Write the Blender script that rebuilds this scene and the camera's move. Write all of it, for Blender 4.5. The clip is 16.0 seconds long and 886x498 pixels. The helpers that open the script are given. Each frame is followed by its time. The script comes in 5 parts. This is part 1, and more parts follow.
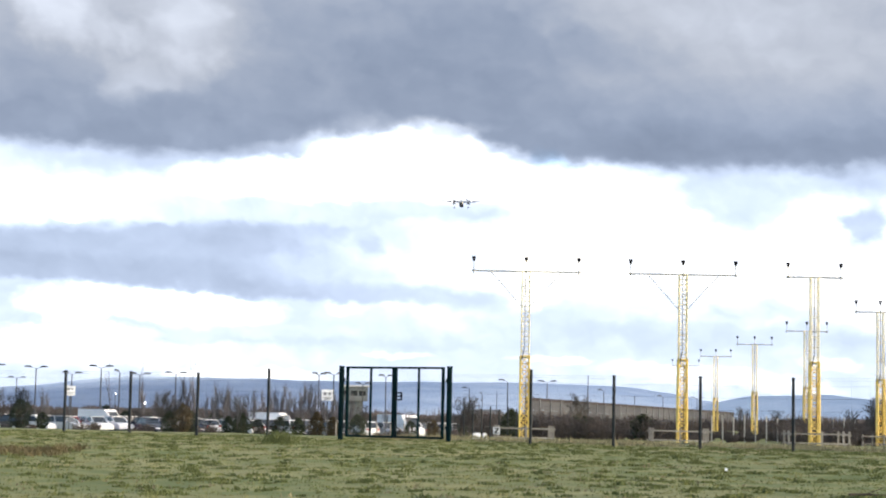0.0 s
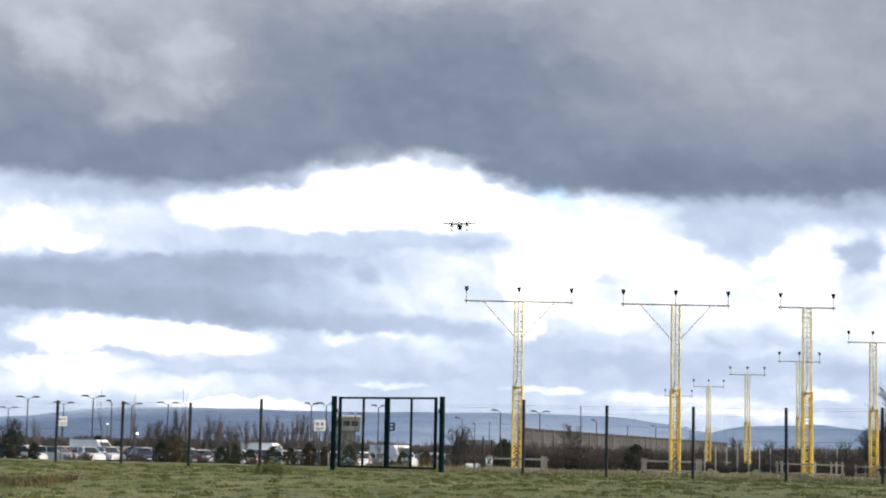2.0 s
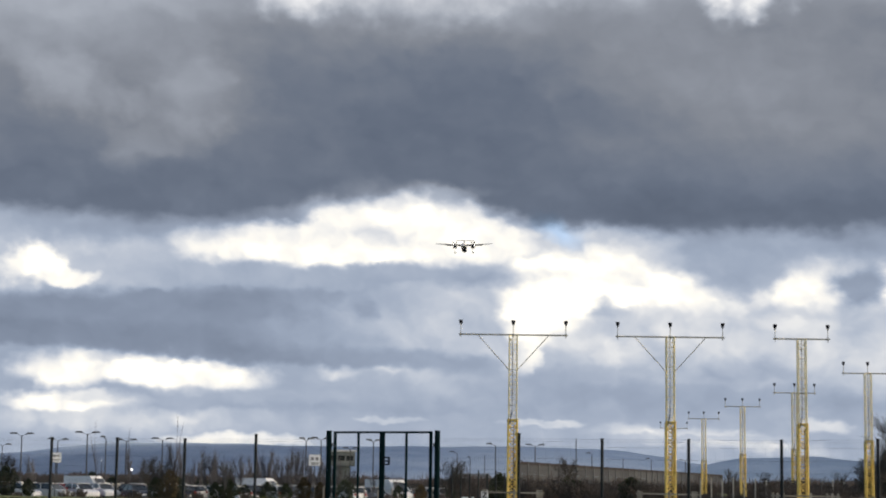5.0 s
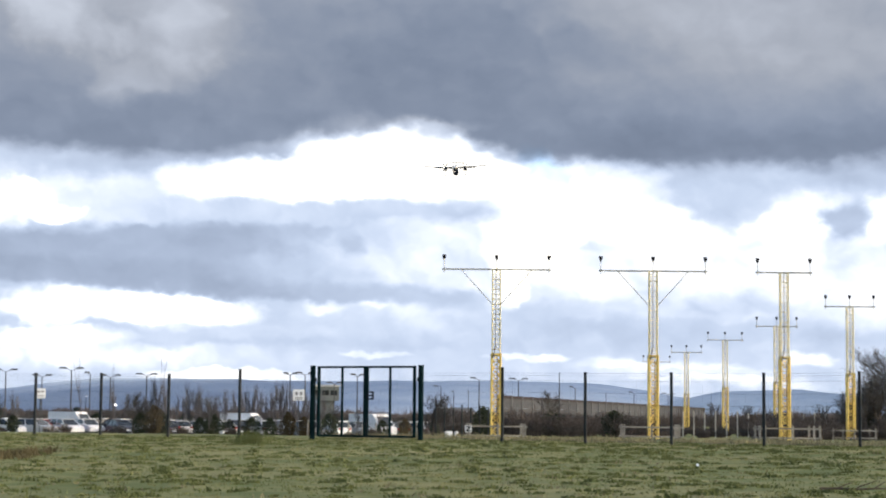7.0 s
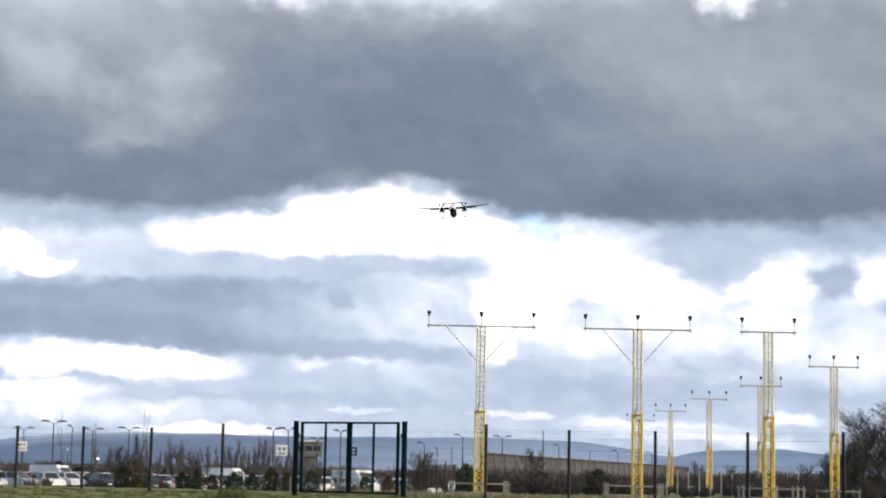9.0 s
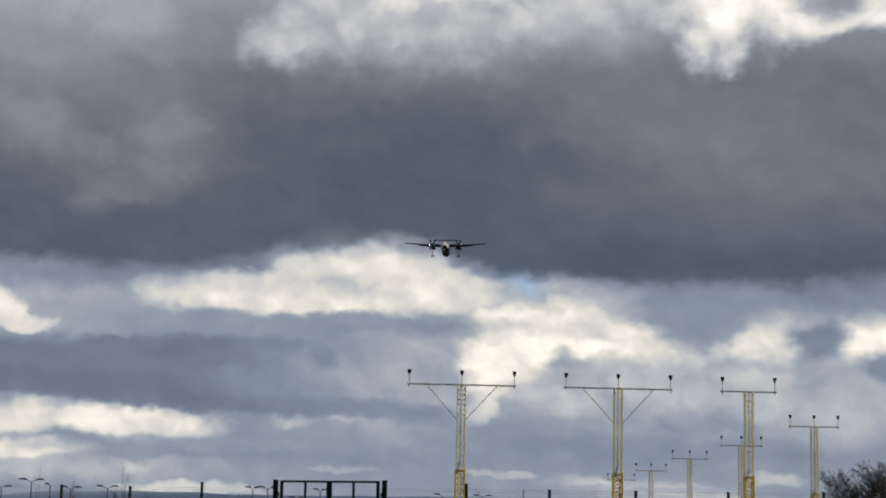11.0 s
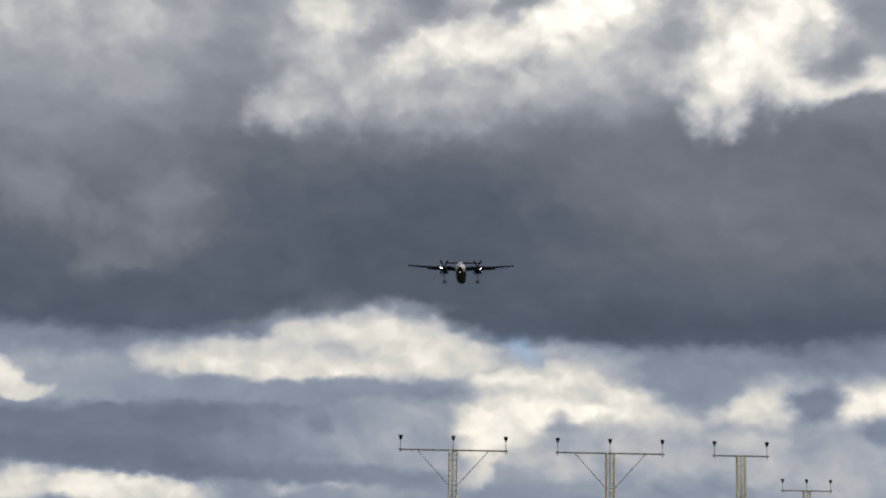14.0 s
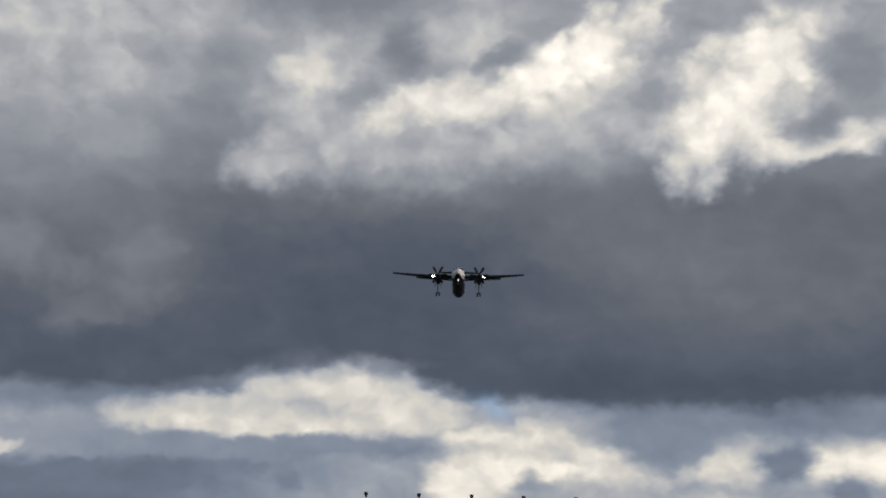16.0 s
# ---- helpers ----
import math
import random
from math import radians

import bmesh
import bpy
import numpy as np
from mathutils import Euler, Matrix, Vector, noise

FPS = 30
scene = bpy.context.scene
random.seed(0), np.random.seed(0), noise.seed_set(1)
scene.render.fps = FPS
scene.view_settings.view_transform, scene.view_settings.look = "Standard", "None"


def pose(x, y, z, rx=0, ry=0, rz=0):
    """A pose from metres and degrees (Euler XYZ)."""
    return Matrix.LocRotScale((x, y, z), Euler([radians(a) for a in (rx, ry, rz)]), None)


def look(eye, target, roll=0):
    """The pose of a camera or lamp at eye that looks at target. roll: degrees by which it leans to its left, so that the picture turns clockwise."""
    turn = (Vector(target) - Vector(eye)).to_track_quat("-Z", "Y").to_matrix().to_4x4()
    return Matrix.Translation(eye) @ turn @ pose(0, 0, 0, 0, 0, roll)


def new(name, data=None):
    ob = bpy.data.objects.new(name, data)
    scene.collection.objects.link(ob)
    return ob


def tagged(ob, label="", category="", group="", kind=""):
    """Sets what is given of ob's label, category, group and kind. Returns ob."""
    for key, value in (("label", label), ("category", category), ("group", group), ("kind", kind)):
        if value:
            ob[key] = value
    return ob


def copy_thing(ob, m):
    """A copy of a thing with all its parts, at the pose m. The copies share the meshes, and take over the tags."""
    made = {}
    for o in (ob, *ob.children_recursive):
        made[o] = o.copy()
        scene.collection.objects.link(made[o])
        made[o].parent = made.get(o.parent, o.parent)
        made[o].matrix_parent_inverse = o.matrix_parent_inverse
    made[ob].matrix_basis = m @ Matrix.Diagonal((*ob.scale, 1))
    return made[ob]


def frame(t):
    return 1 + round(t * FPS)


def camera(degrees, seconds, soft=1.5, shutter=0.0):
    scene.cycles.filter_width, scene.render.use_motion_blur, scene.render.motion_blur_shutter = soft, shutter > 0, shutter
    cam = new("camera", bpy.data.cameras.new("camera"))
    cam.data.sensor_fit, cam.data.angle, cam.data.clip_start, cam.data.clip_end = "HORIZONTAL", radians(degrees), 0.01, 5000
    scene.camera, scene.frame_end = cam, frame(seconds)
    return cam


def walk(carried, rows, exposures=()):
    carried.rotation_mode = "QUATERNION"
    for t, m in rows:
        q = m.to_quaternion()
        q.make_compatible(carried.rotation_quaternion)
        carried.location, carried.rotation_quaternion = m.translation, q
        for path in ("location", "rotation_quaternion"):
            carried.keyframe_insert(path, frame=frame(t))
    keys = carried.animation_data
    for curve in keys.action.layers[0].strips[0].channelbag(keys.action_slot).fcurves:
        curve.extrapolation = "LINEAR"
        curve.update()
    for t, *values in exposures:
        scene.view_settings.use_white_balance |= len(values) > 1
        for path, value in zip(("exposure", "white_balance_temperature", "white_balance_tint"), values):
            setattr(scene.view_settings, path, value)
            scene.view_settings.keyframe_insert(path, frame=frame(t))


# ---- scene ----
FIELD = 27.0
CAMERA_TURNS = [  # seconds, yaw, pitch, roll
    (0, 0.005, 5.245, 1.13), (0.5, -0.096, 5.454, 1.09), (1, -0.277, 5.780, 1.13), (1.5, -0.328, 5.942, 1.13),
    (2, -0.204, 6.184, 1.13), (2.5, -0.056, 6.563, 1.12), (3, 0.088, 6.912, 1.11), (3.5, 0.192, 7.151, 1.11),
    (4, 0.038, 7.319, 1.07), (6.5, -0.816, 5.892, 0.42), (7, -0.925, 5.214, 0.51), (7.5, -1.141, 5.483, 0.55),
    (8, -1.129, 5.782, 0.57), (8.5, -1.182, 6.226, 0.79), (9, -1.363, 6.967, 1.04), (11.5, -2.005, 9.140, 1.10),
    (12, -2.032, 9.516, 0.99), (12.5, -2.041, 9.801, 0.85), (13, -2.065, 10.094, 0.85), (13.5, -2.116, 10.468, 0.84),
    (14, -2.186, 10.812, 0.91), (14.5, -2.284, 11.166, 1.20), (15, -2.514, 11.624, 1.26), (15.5, -2.795, 12.249, 1.28),
    (16, -3.191, 12.595, 1.15),
]

EYE = 1.6
cam = camera(FIELD, 16.0, soft=2.0)
# a turn to the left is positive yaw; positive roll lifts the camera's right-hand side
EXPOSURES = [(0.0, 1.90), (1.0, 1.62), (2.0, 1.46), (3.0, 1.10), (4.0, 0.75), (6.3, 0.70), (6.6, 0.95), (7.0, 1.5), (8.0, 1.70), (8.6, 1.66),
             (9.2, 1.08), (11.3, 0.17), (12.0, 0.17), (12.5, 0.3), (13.2, 0.2), (14.5, 0.08), (16.0, -0.02)]
walk(cam, [(t, pose(0, 0, EYE, 90 + p, 0, y) @ pose(0, 0, 0, 0, 0, r)) for t, y, p, r in CAMERA_TURNS], EXPOSURES)

# ---- daylight ----
world = bpy.data.worlds.new("world")
scene.world = world
world.use_nodes = True
_n = world.node_tree.nodes
_sky = _n.new("ShaderNodeTexSky")
_sky.sky_type, _sky.sun_disc = "NISHITA", False
_sky.sun_elevation, _sky.sun_rotation = radians(24), radians(105)
_sky.dust_density, _sky.air_density = 3.0, 1.0
world.node_tree.links.new(_sky.outputs[0], _n["Background"].inputs[0])
_n["Background"].inputs[1].default_value = 0.10
sun_data = bpy.data.lights.new("sun", "SUN")
sun_data.energy, sun_data.angle, sun_data.color = 0.4, radians(20), (1.0, 0.93, 0.82)
sun = new("sun", sun_data)
# low winter sun on the viewer's right, through thin cloud
sun.matrix_world = look((0, 0, 0), (-math.sin(radians(105)), -math.cos(radians(105)), -math.tan(radians(24))))

# ---- helpers of this scene ----
def node_mat(name, rough=0.7, metal=0.0):
    m = bpy.data.materials.new(name)
    m.use_nodes = True
    b = m.node_tree.nodes["Principled BSDF"]
    b.inputs["Roughness"].default_value, b.inputs["Metallic"].default_value = rough, metal
    if rough >= 0.8:
        b.inputs["Specular IOR Level"].default_value = 0.1
    return m, m.node_tree, b


def surface(name, dark, light, scale=3.0, rough=0.7, metal=0.0, bump=0.0, fine=14.0, per_thing=0.0):
    """Two colours mixed by a coarse and a fine noise, with relief, in the thing's own metres."""
    m, t, b = node_mat(name, rough, metal)
    n, l = t.nodes, t.links
    c = n.new("ShaderNodeTexCoord")
    a = n.new("ShaderNodeTexNoise")
    a.inputs["Scale"].default_value, a.inputs["Detail"].default_value = scale, 6
    f = n.new("ShaderNodeTexNoise")
    f.inputs["Scale"].default_value, f.inputs["Detail"].default_value = scale * fine, 3
    l.new(c.outputs["Object"], a.inputs["Vector"]), l.new(c.outputs["Object"], f.inputs["Vector"])
    add = n.new("ShaderNodeMath")
    add.operation = "MULTIPLY_ADD"
    add.inputs[1].default_value, add.inputs[2].default_value = 0.4, -0.2
    l.new(f.outputs["Fac"], add.inputs[0])
    s = n.new("ShaderNodeMath")
    l.new(a.outputs["Fac"], s.inputs[0]), l.new(add.outputs[0], s.inputs[1])
    fac = s.outputs[0]
    if per_thing:
        o = n.new("ShaderNodeObjectInfo")
        k = n.new("ShaderNodeMath")
        k.operation = "MULTIPLY_ADD"
        k.inputs[1].default_value = per_thing
        l.new(o.outputs["Random"], k.inputs[0]), l.new(fac, k.inputs[2])
        k2 = n.new("ShaderNodeMath")
        k2.operation = "SUBTRACT"
        k2.inputs[1].default_value = per_thing / 2
        l.new(k.outputs[0], k2.inputs[0])
        fac = k2.outputs[0]
    r = n.new("ShaderNodeValToRGB")
    r.color_ramp.elements[0].position, r.color_ramp.elements[1].position = 0.3, 0.7
    r.color_ramp.elements[0].color, r.color_ramp.elements[1].color = (*dark, 1), (*light, 1)
    l.new(fac, r.inputs["Fac"]), l.new(r.outputs["Color"], b.inputs["Base Color"])
    if bump:
        k = n.new("ShaderNodeBump")
        k.inputs["Strength"].default_value, k.inputs["Distance"].default_value = bump, 0.02
        l.new(f.outputs["Fac"], k.inputs["Height"]), l.new(k.outputs["Normal"], b.inputs["Normal"])
    return m


def glow(name, colour, strength):
    m = bpy.data.materials.new(name)
    m.use_nodes = True
    t = m.node_tree
    t.nodes.clear()
    e, o = t.nodes.new("ShaderNodeEmission"), t.nodes.new("ShaderNodeOutputMaterial")
    e.inputs[0].default_value, e.inputs[1].default_value = (*colour, 1), strength
    t.links.new(e.outputs[0], o.inputs[0])
    return m


def mesh_from(name, bm, material, smooth=False):
    me = bpy.data.meshes.new(name)
    bm.to_mesh(me)
    bm.free()
    for m in (material if isinstance(material, (list, tuple)) else [material]):
        me.materials.append(m)
    if smooth:
        me.shade_smooth()
    return me


def part(name, bm, material, parent=None, label="", smooth=False, at=None):
    ob = new(name, mesh_from(name, bm, material, smooth))
    if parent:
        ob.parent = parent
    if at is not None:
        ob.matrix_basis = at
    if label:
        ob["label"] = label
    return ob


def thing(name, label, category, group="", kind="", at=None):
    ob = new(name)
    ob.empty_display_size = 0.2
    if at is not None:
        ob.matrix_basis = at
    return tagged(ob, label, category, group, kind)


def box(bm, size, at=(0, 0, 0), bevel=0.0, turn=None):
    m = Matrix.Translation(at) @ (turn or Matrix()) @ Matrix.Diagonal((*size, 1))
    vs = bmesh.ops.create_cube(bm, size=1, matrix=m)["verts"]
    if bevel:
        es = list({e for v in vs for e in v.link_edges})
        bmesh.ops.bevel(bm, geom=es, offset=bevel, segments=2, affect="EDGES")
    return bm


def rod(bm, a, b, r0, r1=None, sides=6, cap=True):
    """A tapered bar from a to b."""
    a, b = Vector(a), Vector(b)
    w = b - a
    q = w.to_track_quat("Z", "Y").to_matrix()
    r1 = r0 if r1 is None else r1
    rings = []
    for p, r in ((a, r0), (b, r1)):
        rings.append([bm.verts.new(p + q @ Vector((r * math.cos(k * math.tau / sides), r * math.sin(k * math.tau / sides), 0)))
                      for k in range(sides)])
    for k in range(sides):
        bm.faces.new((rings[0][k], rings[0][(k + 1) % sides], rings[1][(k + 1) % sides], rings[1][k]))
    if cap:
        bm.faces.new(rings[0][::-1]), bm.faces.new(rings[1])
    return bm


def loft(bm, rings, close=True):
    """Skin over rings of equally many points; close caps the ends."""
    vs = [[bm.verts.new(p) for p in ring] for ring in rings]
    n = len(vs[0])
    for a, b in zip(vs, vs[1:]):
        for k in range(n):
            bm.faces.new((a[k], a[(k + 1) % n], b[(k + 1) % n], b[k]))
    if close:
        bm.faces.new(vs[0][::-1]), bm.faces.new(vs[-1])
    return bm


def fresh():
    return bmesh.new()


# ---- sky: a moving sheet of cloud, high over the land and down to the horizon ----
class Graph:
    """Short calls for a node tree of numbers."""

    def __init__(self, tree):
        self.t = tree

    def node(self, kind, **props):
        n = self.t.nodes.new(kind)
        for k, v in props.items():
            setattr(n, k, v)
        return n

    def put(self, socket, value):
        if isinstance(value, bpy.types.NodeSocket):
            self.t.links.new(value, socket)
        else:
            socket.default_value = value

    def math(self, op, a, b=0.0, c=0.0):
        n = self.node("ShaderNodeMath", operation=op)
        for s, v in zip(n.inputs, (a, b, c)):
            self.put(s, v)
        return n.outputs[0]

    def step(self, v, lo, hi):
        n = self.node("ShaderNodeMapRange", interpolation_type="SMOOTHSTEP")
        for s, x in zip(n.inputs, (v, lo, hi, 0.0, 1.0)):
            self.put(s, x)
        return n.outputs[0]

    def mix(self, f, a, b):
        return self.math("MULTIPLY_ADD", f, self.math("SUBTRACT", b, a), a)

    def noise(self, vec, scale, detail=4, rough=0.55):
        n = self.node("ShaderNodeTexNoise")
        self.put(n.inputs["Vector"], vec)
        for k, v in (("Scale", scale), ("Detail", detail), ("Roughness", rough)):
            n.inputs[k].default_value = v
        return n.outputs["Fac"], n.outputs["Color"]

    def vec(self, x, y, z=0.0):
        n = self.node("ShaderNodeCombineXYZ")
        for s, v in zip(n.inputs, (x, y, z)):
            self.put(s, v)
        return n.outputs[0]

    def curve(self, u, points, lo=-30.0, hi=30.0, vlo=-5.0, vhi=45.0):
        n = self.node("ShaderNodeFloatCurve")
        c = n.mapping.curves[0]
        pts = [((a - lo) / (hi - lo), (b - vlo) / (vhi - vlo)) for a, b in points]
        pts = [(0.0, pts[0][1])] + pts + [(1.0, pts[-1][1])]
        c.points[0].location, c.points[1].location = pts[0], pts[-1]
        for p in pts[1:-1]:
            c.points.new(*p)
        n.mapping.update()
        self.put(n.inputs["Value"], self.math("DIVIDE", self.math("SUBTRACT", u, lo), hi - lo))
        return self.math("MULTIPLY_ADD", n.outputs[0], vhi - vlo, vlo)


sky_mat = bpy.data.materials.new("cloud")
sky_mat.use_nodes = True
sky_mat.cycles.emission_sampling = "NONE"
sky_mat.node_tree.nodes.clear()
G = Graph(sky_mat.node_tree)
_c = G.node("ShaderNodeTexCoord").outputs["Object"]
_s = G.node("ShaderNodeSeparateXYZ")
G.put(_s.inputs[0], _c)
SX, SY, SZ = _s.outputs
DEG = 180 / math.pi
AZ = G.math("MULTIPLY", G.math("ARCTAN2", SX, SY), DEG)
_flat = G.math("SQRT", G.math("ADD", G.math("MULTIPLY", SX, SX), G.math("MULTIPLY", SY, SY)))
EL = G.math("MULTIPLY", G.math("ARCTAN2", G.math("SUBTRACT", SZ, EYE), _flat), DEG)
ANGLES = G.vec(AZ, EL)
# billows: the angles are pushed about by noise at three sizes, finer towards the horizon
_w1 = G.noise(G.vec(AZ, G.math("MULTIPLY", EL, 1.5)), 0.45, 3)[1]
_w2 = G.noise(G.vec(AZ, G.math("MULTIPLY", EL, 1.4)), 1.5, 3, 0.5)[1]


def push(vec, colour, amount_u, amount_v):
    a = G.node("ShaderNodeVectorMath", operation="SUBTRACT")
    G.put(a.inputs[0], colour)
    a.inputs[1].default_value = (0.5, 0.5, 0.5)
    b = G.node("ShaderNodeVectorMath", operation="MULTIPLY_ADD")
    G.put(b.inputs[0], a.outputs[0])
    b.inputs[1].default_value = (amount_u, amount_v, 0)
    G.put(b.inputs[2], vec)
    return b.outputs[0]


WARPED = push(push(ANGLES, _w1, 1.3, 0.7), _w2, 0.7, 0.45)
_s2 = G.node("ShaderNodeSeparateXYZ")
G.put(_s2.inputs[0], WARPED)
U, V = _s2.outputs[0], _s2.outputs[1]


def lobes(vec, scale):
    n = G.node("ShaderNodeTexVoronoi", feature="SMOOTH_F1", voronoi_dimensions="2D")
    G.put(n.inputs["Vector"], vec)
    n.inputs["Scale"].default_value, n.inputs["Smoothness"].default_value = scale, 0.35
    return G.math("SUBTRACT", n.outputs["Distance"], 0.38)


# cauliflower rims: rounded bulges at two sizes
_l1, _l2 = lobes(WARPED, 0.75), lobes(push(ANGLES, _w2, 0.5, 0.4), 2.0)
RAGGED = G.math("MULTIPLY_ADD", _l1, 0.55, G.math("MULTIPLY_ADD", _l2, 0.16, G.math("MULTIPLY", G.noise(ANGLES, 1.1, 4, 0.5)[0], 1.0)))
VB = G.math("MULTIPLY_ADD", G.math("SUBTRACT", RAGGED, 0.5), 0.4, V)
LIGHT = 0.28


def after(value):
    """The value, worked out once the clouds so far stand (keeps the shader's memory small)."""
    return value if isinstance(LIGHT, float) else G.math("MULTIPLY_ADD", LIGHT, 1e-7, value)


def band(value, low, high=None, left=None, right=None, soft=0.3, soft_top=None, ends=1.0, opacity=1.0):
    """Cloud of one brightness above the line low (azimuth, elevation), below the line high, between two azimuths."""
    global LIGHT
    here = after(U)
    up = G.math("SUBTRACT", V, G.curve(here, low))
    m = G.step(up, -soft, soft)
    if high:
        s = soft_top or soft
        m = G.math("MULTIPLY", m, G.step(G.math("SUBTRACT", G.curve(here, high), VB), -s, s))
    if left is not None:
        m = G.math("MULTIPLY", m, G.step(here, left - ends, left + ends))
    if right is not None:
        m = G.math("MULTIPLY", m, G.math("SUBTRACT", 1.0, G.step(here, right - ends, right + ends)))
    LIGHT = G.mix(G.math("MULTIPLY", m, opacity), LIGHT, value)


def shape(u, v, ru, rv, turn=0.0, soft=0.4, ragged=0.5):
    """How far a rounded cloud covers: an azimuth and elevation, radii and a turn in degrees, a ragged rim."""
    n = G.node("ShaderNodeMapping", vector_type="TEXTURE")
    G.put(n.inputs["Vector"], WARPED)
    G.put(n.inputs["Location"], G.vec(after(u), v))
    n.inputs["Rotation"].default_value = (0, 0, radians(turn))
    n.inputs["Scale"].default_value = (ru, rv, 1)
    d = G.node("ShaderNodeVectorMath", operation="LENGTH")
    G.put(d.inputs[0], n.outputs[0])
    r = G.math("MULTIPLY_ADD", G.math("SUBTRACT", RAGGED, 0.5), ragged, d.outputs["Value"])
    return G.math("SUBTRACT", 1.0, G.step(r, 1 - soft, 1 + soft))


def puff(value, u, v, ru, rv, turn=0.0, soft=0.4, opacity=1.0, ragged=0.5):
    """One rounded cloud of one brightness."""
    global LIGHT
    LIGHT = G.mix(G.math("MULTIPLY", shape(u, v, ru, rv, turn, soft, ragged), opacity), LIGHT, value)


# low sky over the hills
band(0.265, [(-11.22, 1.44), (-4.49, 1.66), (2.43, 1.78), (15.53, 1.86)], soft=0.5)
puff(0.6, -5.67, 1.25, 2.11, 0.2, opacity=0.8)
puff(0.5, -9.75, 1.89, 4.04, 0.42, opacity=0.65, soft=0.7)
puff(0.45, 3.82, 1.85, 1.3, 0.12, opacity=0.7)
puff(0.42, -1.05, 1.9, 1.05, 0.12, opacity=0.6)
puff(0.55, 9, 1.36, 2.98, 0.25, -4, opacity=0.65, soft=0.7)
puff(0.55, 12.23, 1.83, 0.8, 0.22, opacity=0.6)
puff(0.28, 5.9, 1.4, 7.37, 0.12, opacity=0.6)
puff(0.24, -2.79, 2.35, 8.77, 0.23, opacity=0.6)
puff(0.26, 5.9, 2.52, 5.79, 0.46, opacity=0.6)
# pale bank on the lower right
band(0.33, [(-2.81, 2.9), (2.41, 2.82), (7.63, 2.71), (15.55, 2.61)], soft=0.7, ends=2, left=-1.93)
puff(0.22, 10.2, 2.74, 5.61, 0.44, opacity=0.6)
puff(0.22, 4.15, 3.02, 2.81, 0.53, opacity=0.5)
puff(0.24, 8.49, 3.58, 4.56, 0.35, opacity=0.5)
puff(0.5, -2.48, 3.47, 0.53, 0.21, opacity=0.6, soft=0.7)
puff(0.5, -1.14, 3.4, 0.39, 0.16, opacity=0.6, soft=0.7)
# lit cumulus low on the left
puff(0.72, -7.8, 3.26, 2.81, 0.49, -3, opacity=0.95, soft=0.4)
puff(0.62, -10.83, 3.38, 1.58, 0.53, opacity=0.9)
puff(0.7, -10.78, 2.37, 1.93, 0.28, opacity=0.85)
puff(0.35, -9.51, 3.73, 0.70, 0.21, opacity=0.6)
puff(0.3, -6.24, 2.56, 4.56, 0.28, opacity=0.6)
# slate bank
band(0.183, [(-12.36, 4.04), (-11.37, 4.06), (-8.85, 3.93), (-6.29, 3.71), (-2.83, 3.57), (0.66, 3.45), (3.28, 3.59)], [(-12.46, 5.86), (-9.79, 5.97), (-6.38, 6.09), (-1.15, 6.06), (3.25, 5.96)], soft=0.14, ends=2.8, right=-0.51)
puff(0.155, -8.87, 4.41, 4.56, 0.39, -3, opacity=0.7, soft=0.6)
puff(0.36, 0.28, 4.95, 3.33, 1.23, opacity=0.8, soft=0.7)
puff(0.26, -3.21, 4.53, 2.28, 0.49, opacity=0.6, soft=0.6)
puff(0.21, -0.05, 3.78, 3.51, 0.32, -2, opacity=0.75, soft=0.6)
puff(0.2, -1.6, 5.38, 0.45, 0.34, opacity=0.75, soft=0.5)
# bright gap
band(0.86, [(3.45, 3.7), (4.14, 4.75), (5.18, 5.29), (7.63, 5.48), (10.91, 5.49), (15.62, 5.48)], [(3.41, 7.01), (5.87, 7.21), (8.15, 6.7), (10.23, 5.49), (11.96, 6.87), (15.65, 6.84)], soft=0.4, ends=0.7, left=3.21)
puff(0.42, 10.73, 4.55, 5.26, 0.88, opacity=0.8, soft=0.6)
puff(0.42, 14.11, 3.96, 2.11, 0.88, opacity=0.6, soft=0.6)
puff(0.5, 5.1, 4.55, 2.3, 0.8, opacity=0.5, soft=0.9)
puff(0.78, 3.78, 5.62, 1.05, 0.96, opacity=0.85, soft=0.6)
puff(0.45, 6.93, 7.04, 1.58, 0.39, opacity=0.6, soft=0.7)
puff(0.42, 6.58, 6.34, 1.05, 0.28, -8, opacity=0.5, soft=0.7)
puff(0.5, 8.67, 5.92, 0.88, 0.21, opacity=0.5, soft=0.7)
band(0.62, [(-11.47, 5.9), (-7.27, 6.75), (-6.41, 6.78), (-1.52, 6.71), (3.41, 6.98), (4.11, 7.02)], [(-11.55, 7.43), (-7.48, 7.5), (-6.45, 7.61), (-3.32, 8.18), (-2.63, 8.5), (0.9, 8.83), (2.33, 8.36), (3.75, 7.63)], soft=0.22, ends=0.5, left=-7.69, right=3.56)
puff(0.72, -4.7, 7.32, 2.28, 0.25, opacity=0.8, soft=0.6)
puff(0.76, 0.38, 8.27, 1.75, 0.39, 4, opacity=0.8, soft=0.6)
puff(0.68, -1.88, 7, 2.81, 0.21, opacity=0.6, soft=0.6)
puff(0.7, 2.17, 7.43, 1.23, 0.39, opacity=0.7, soft=0.6)
puff(0.5, -2.6, 7.5, 1.58, 0.28, opacity=0.6, soft=0.7)
puff(0.55, -0.85, 7.81, 0.88, 0.25, opacity=0.5, soft=0.7)
band(0.36, [(-11.46, 5.73), (-7.59, 6.05), (3.59, 6.31)], [(-11.57, 7.77), (-9.89, 7.94), (-7.48, 7.44)], soft=0.3, ends=0.6, right=-7.52)
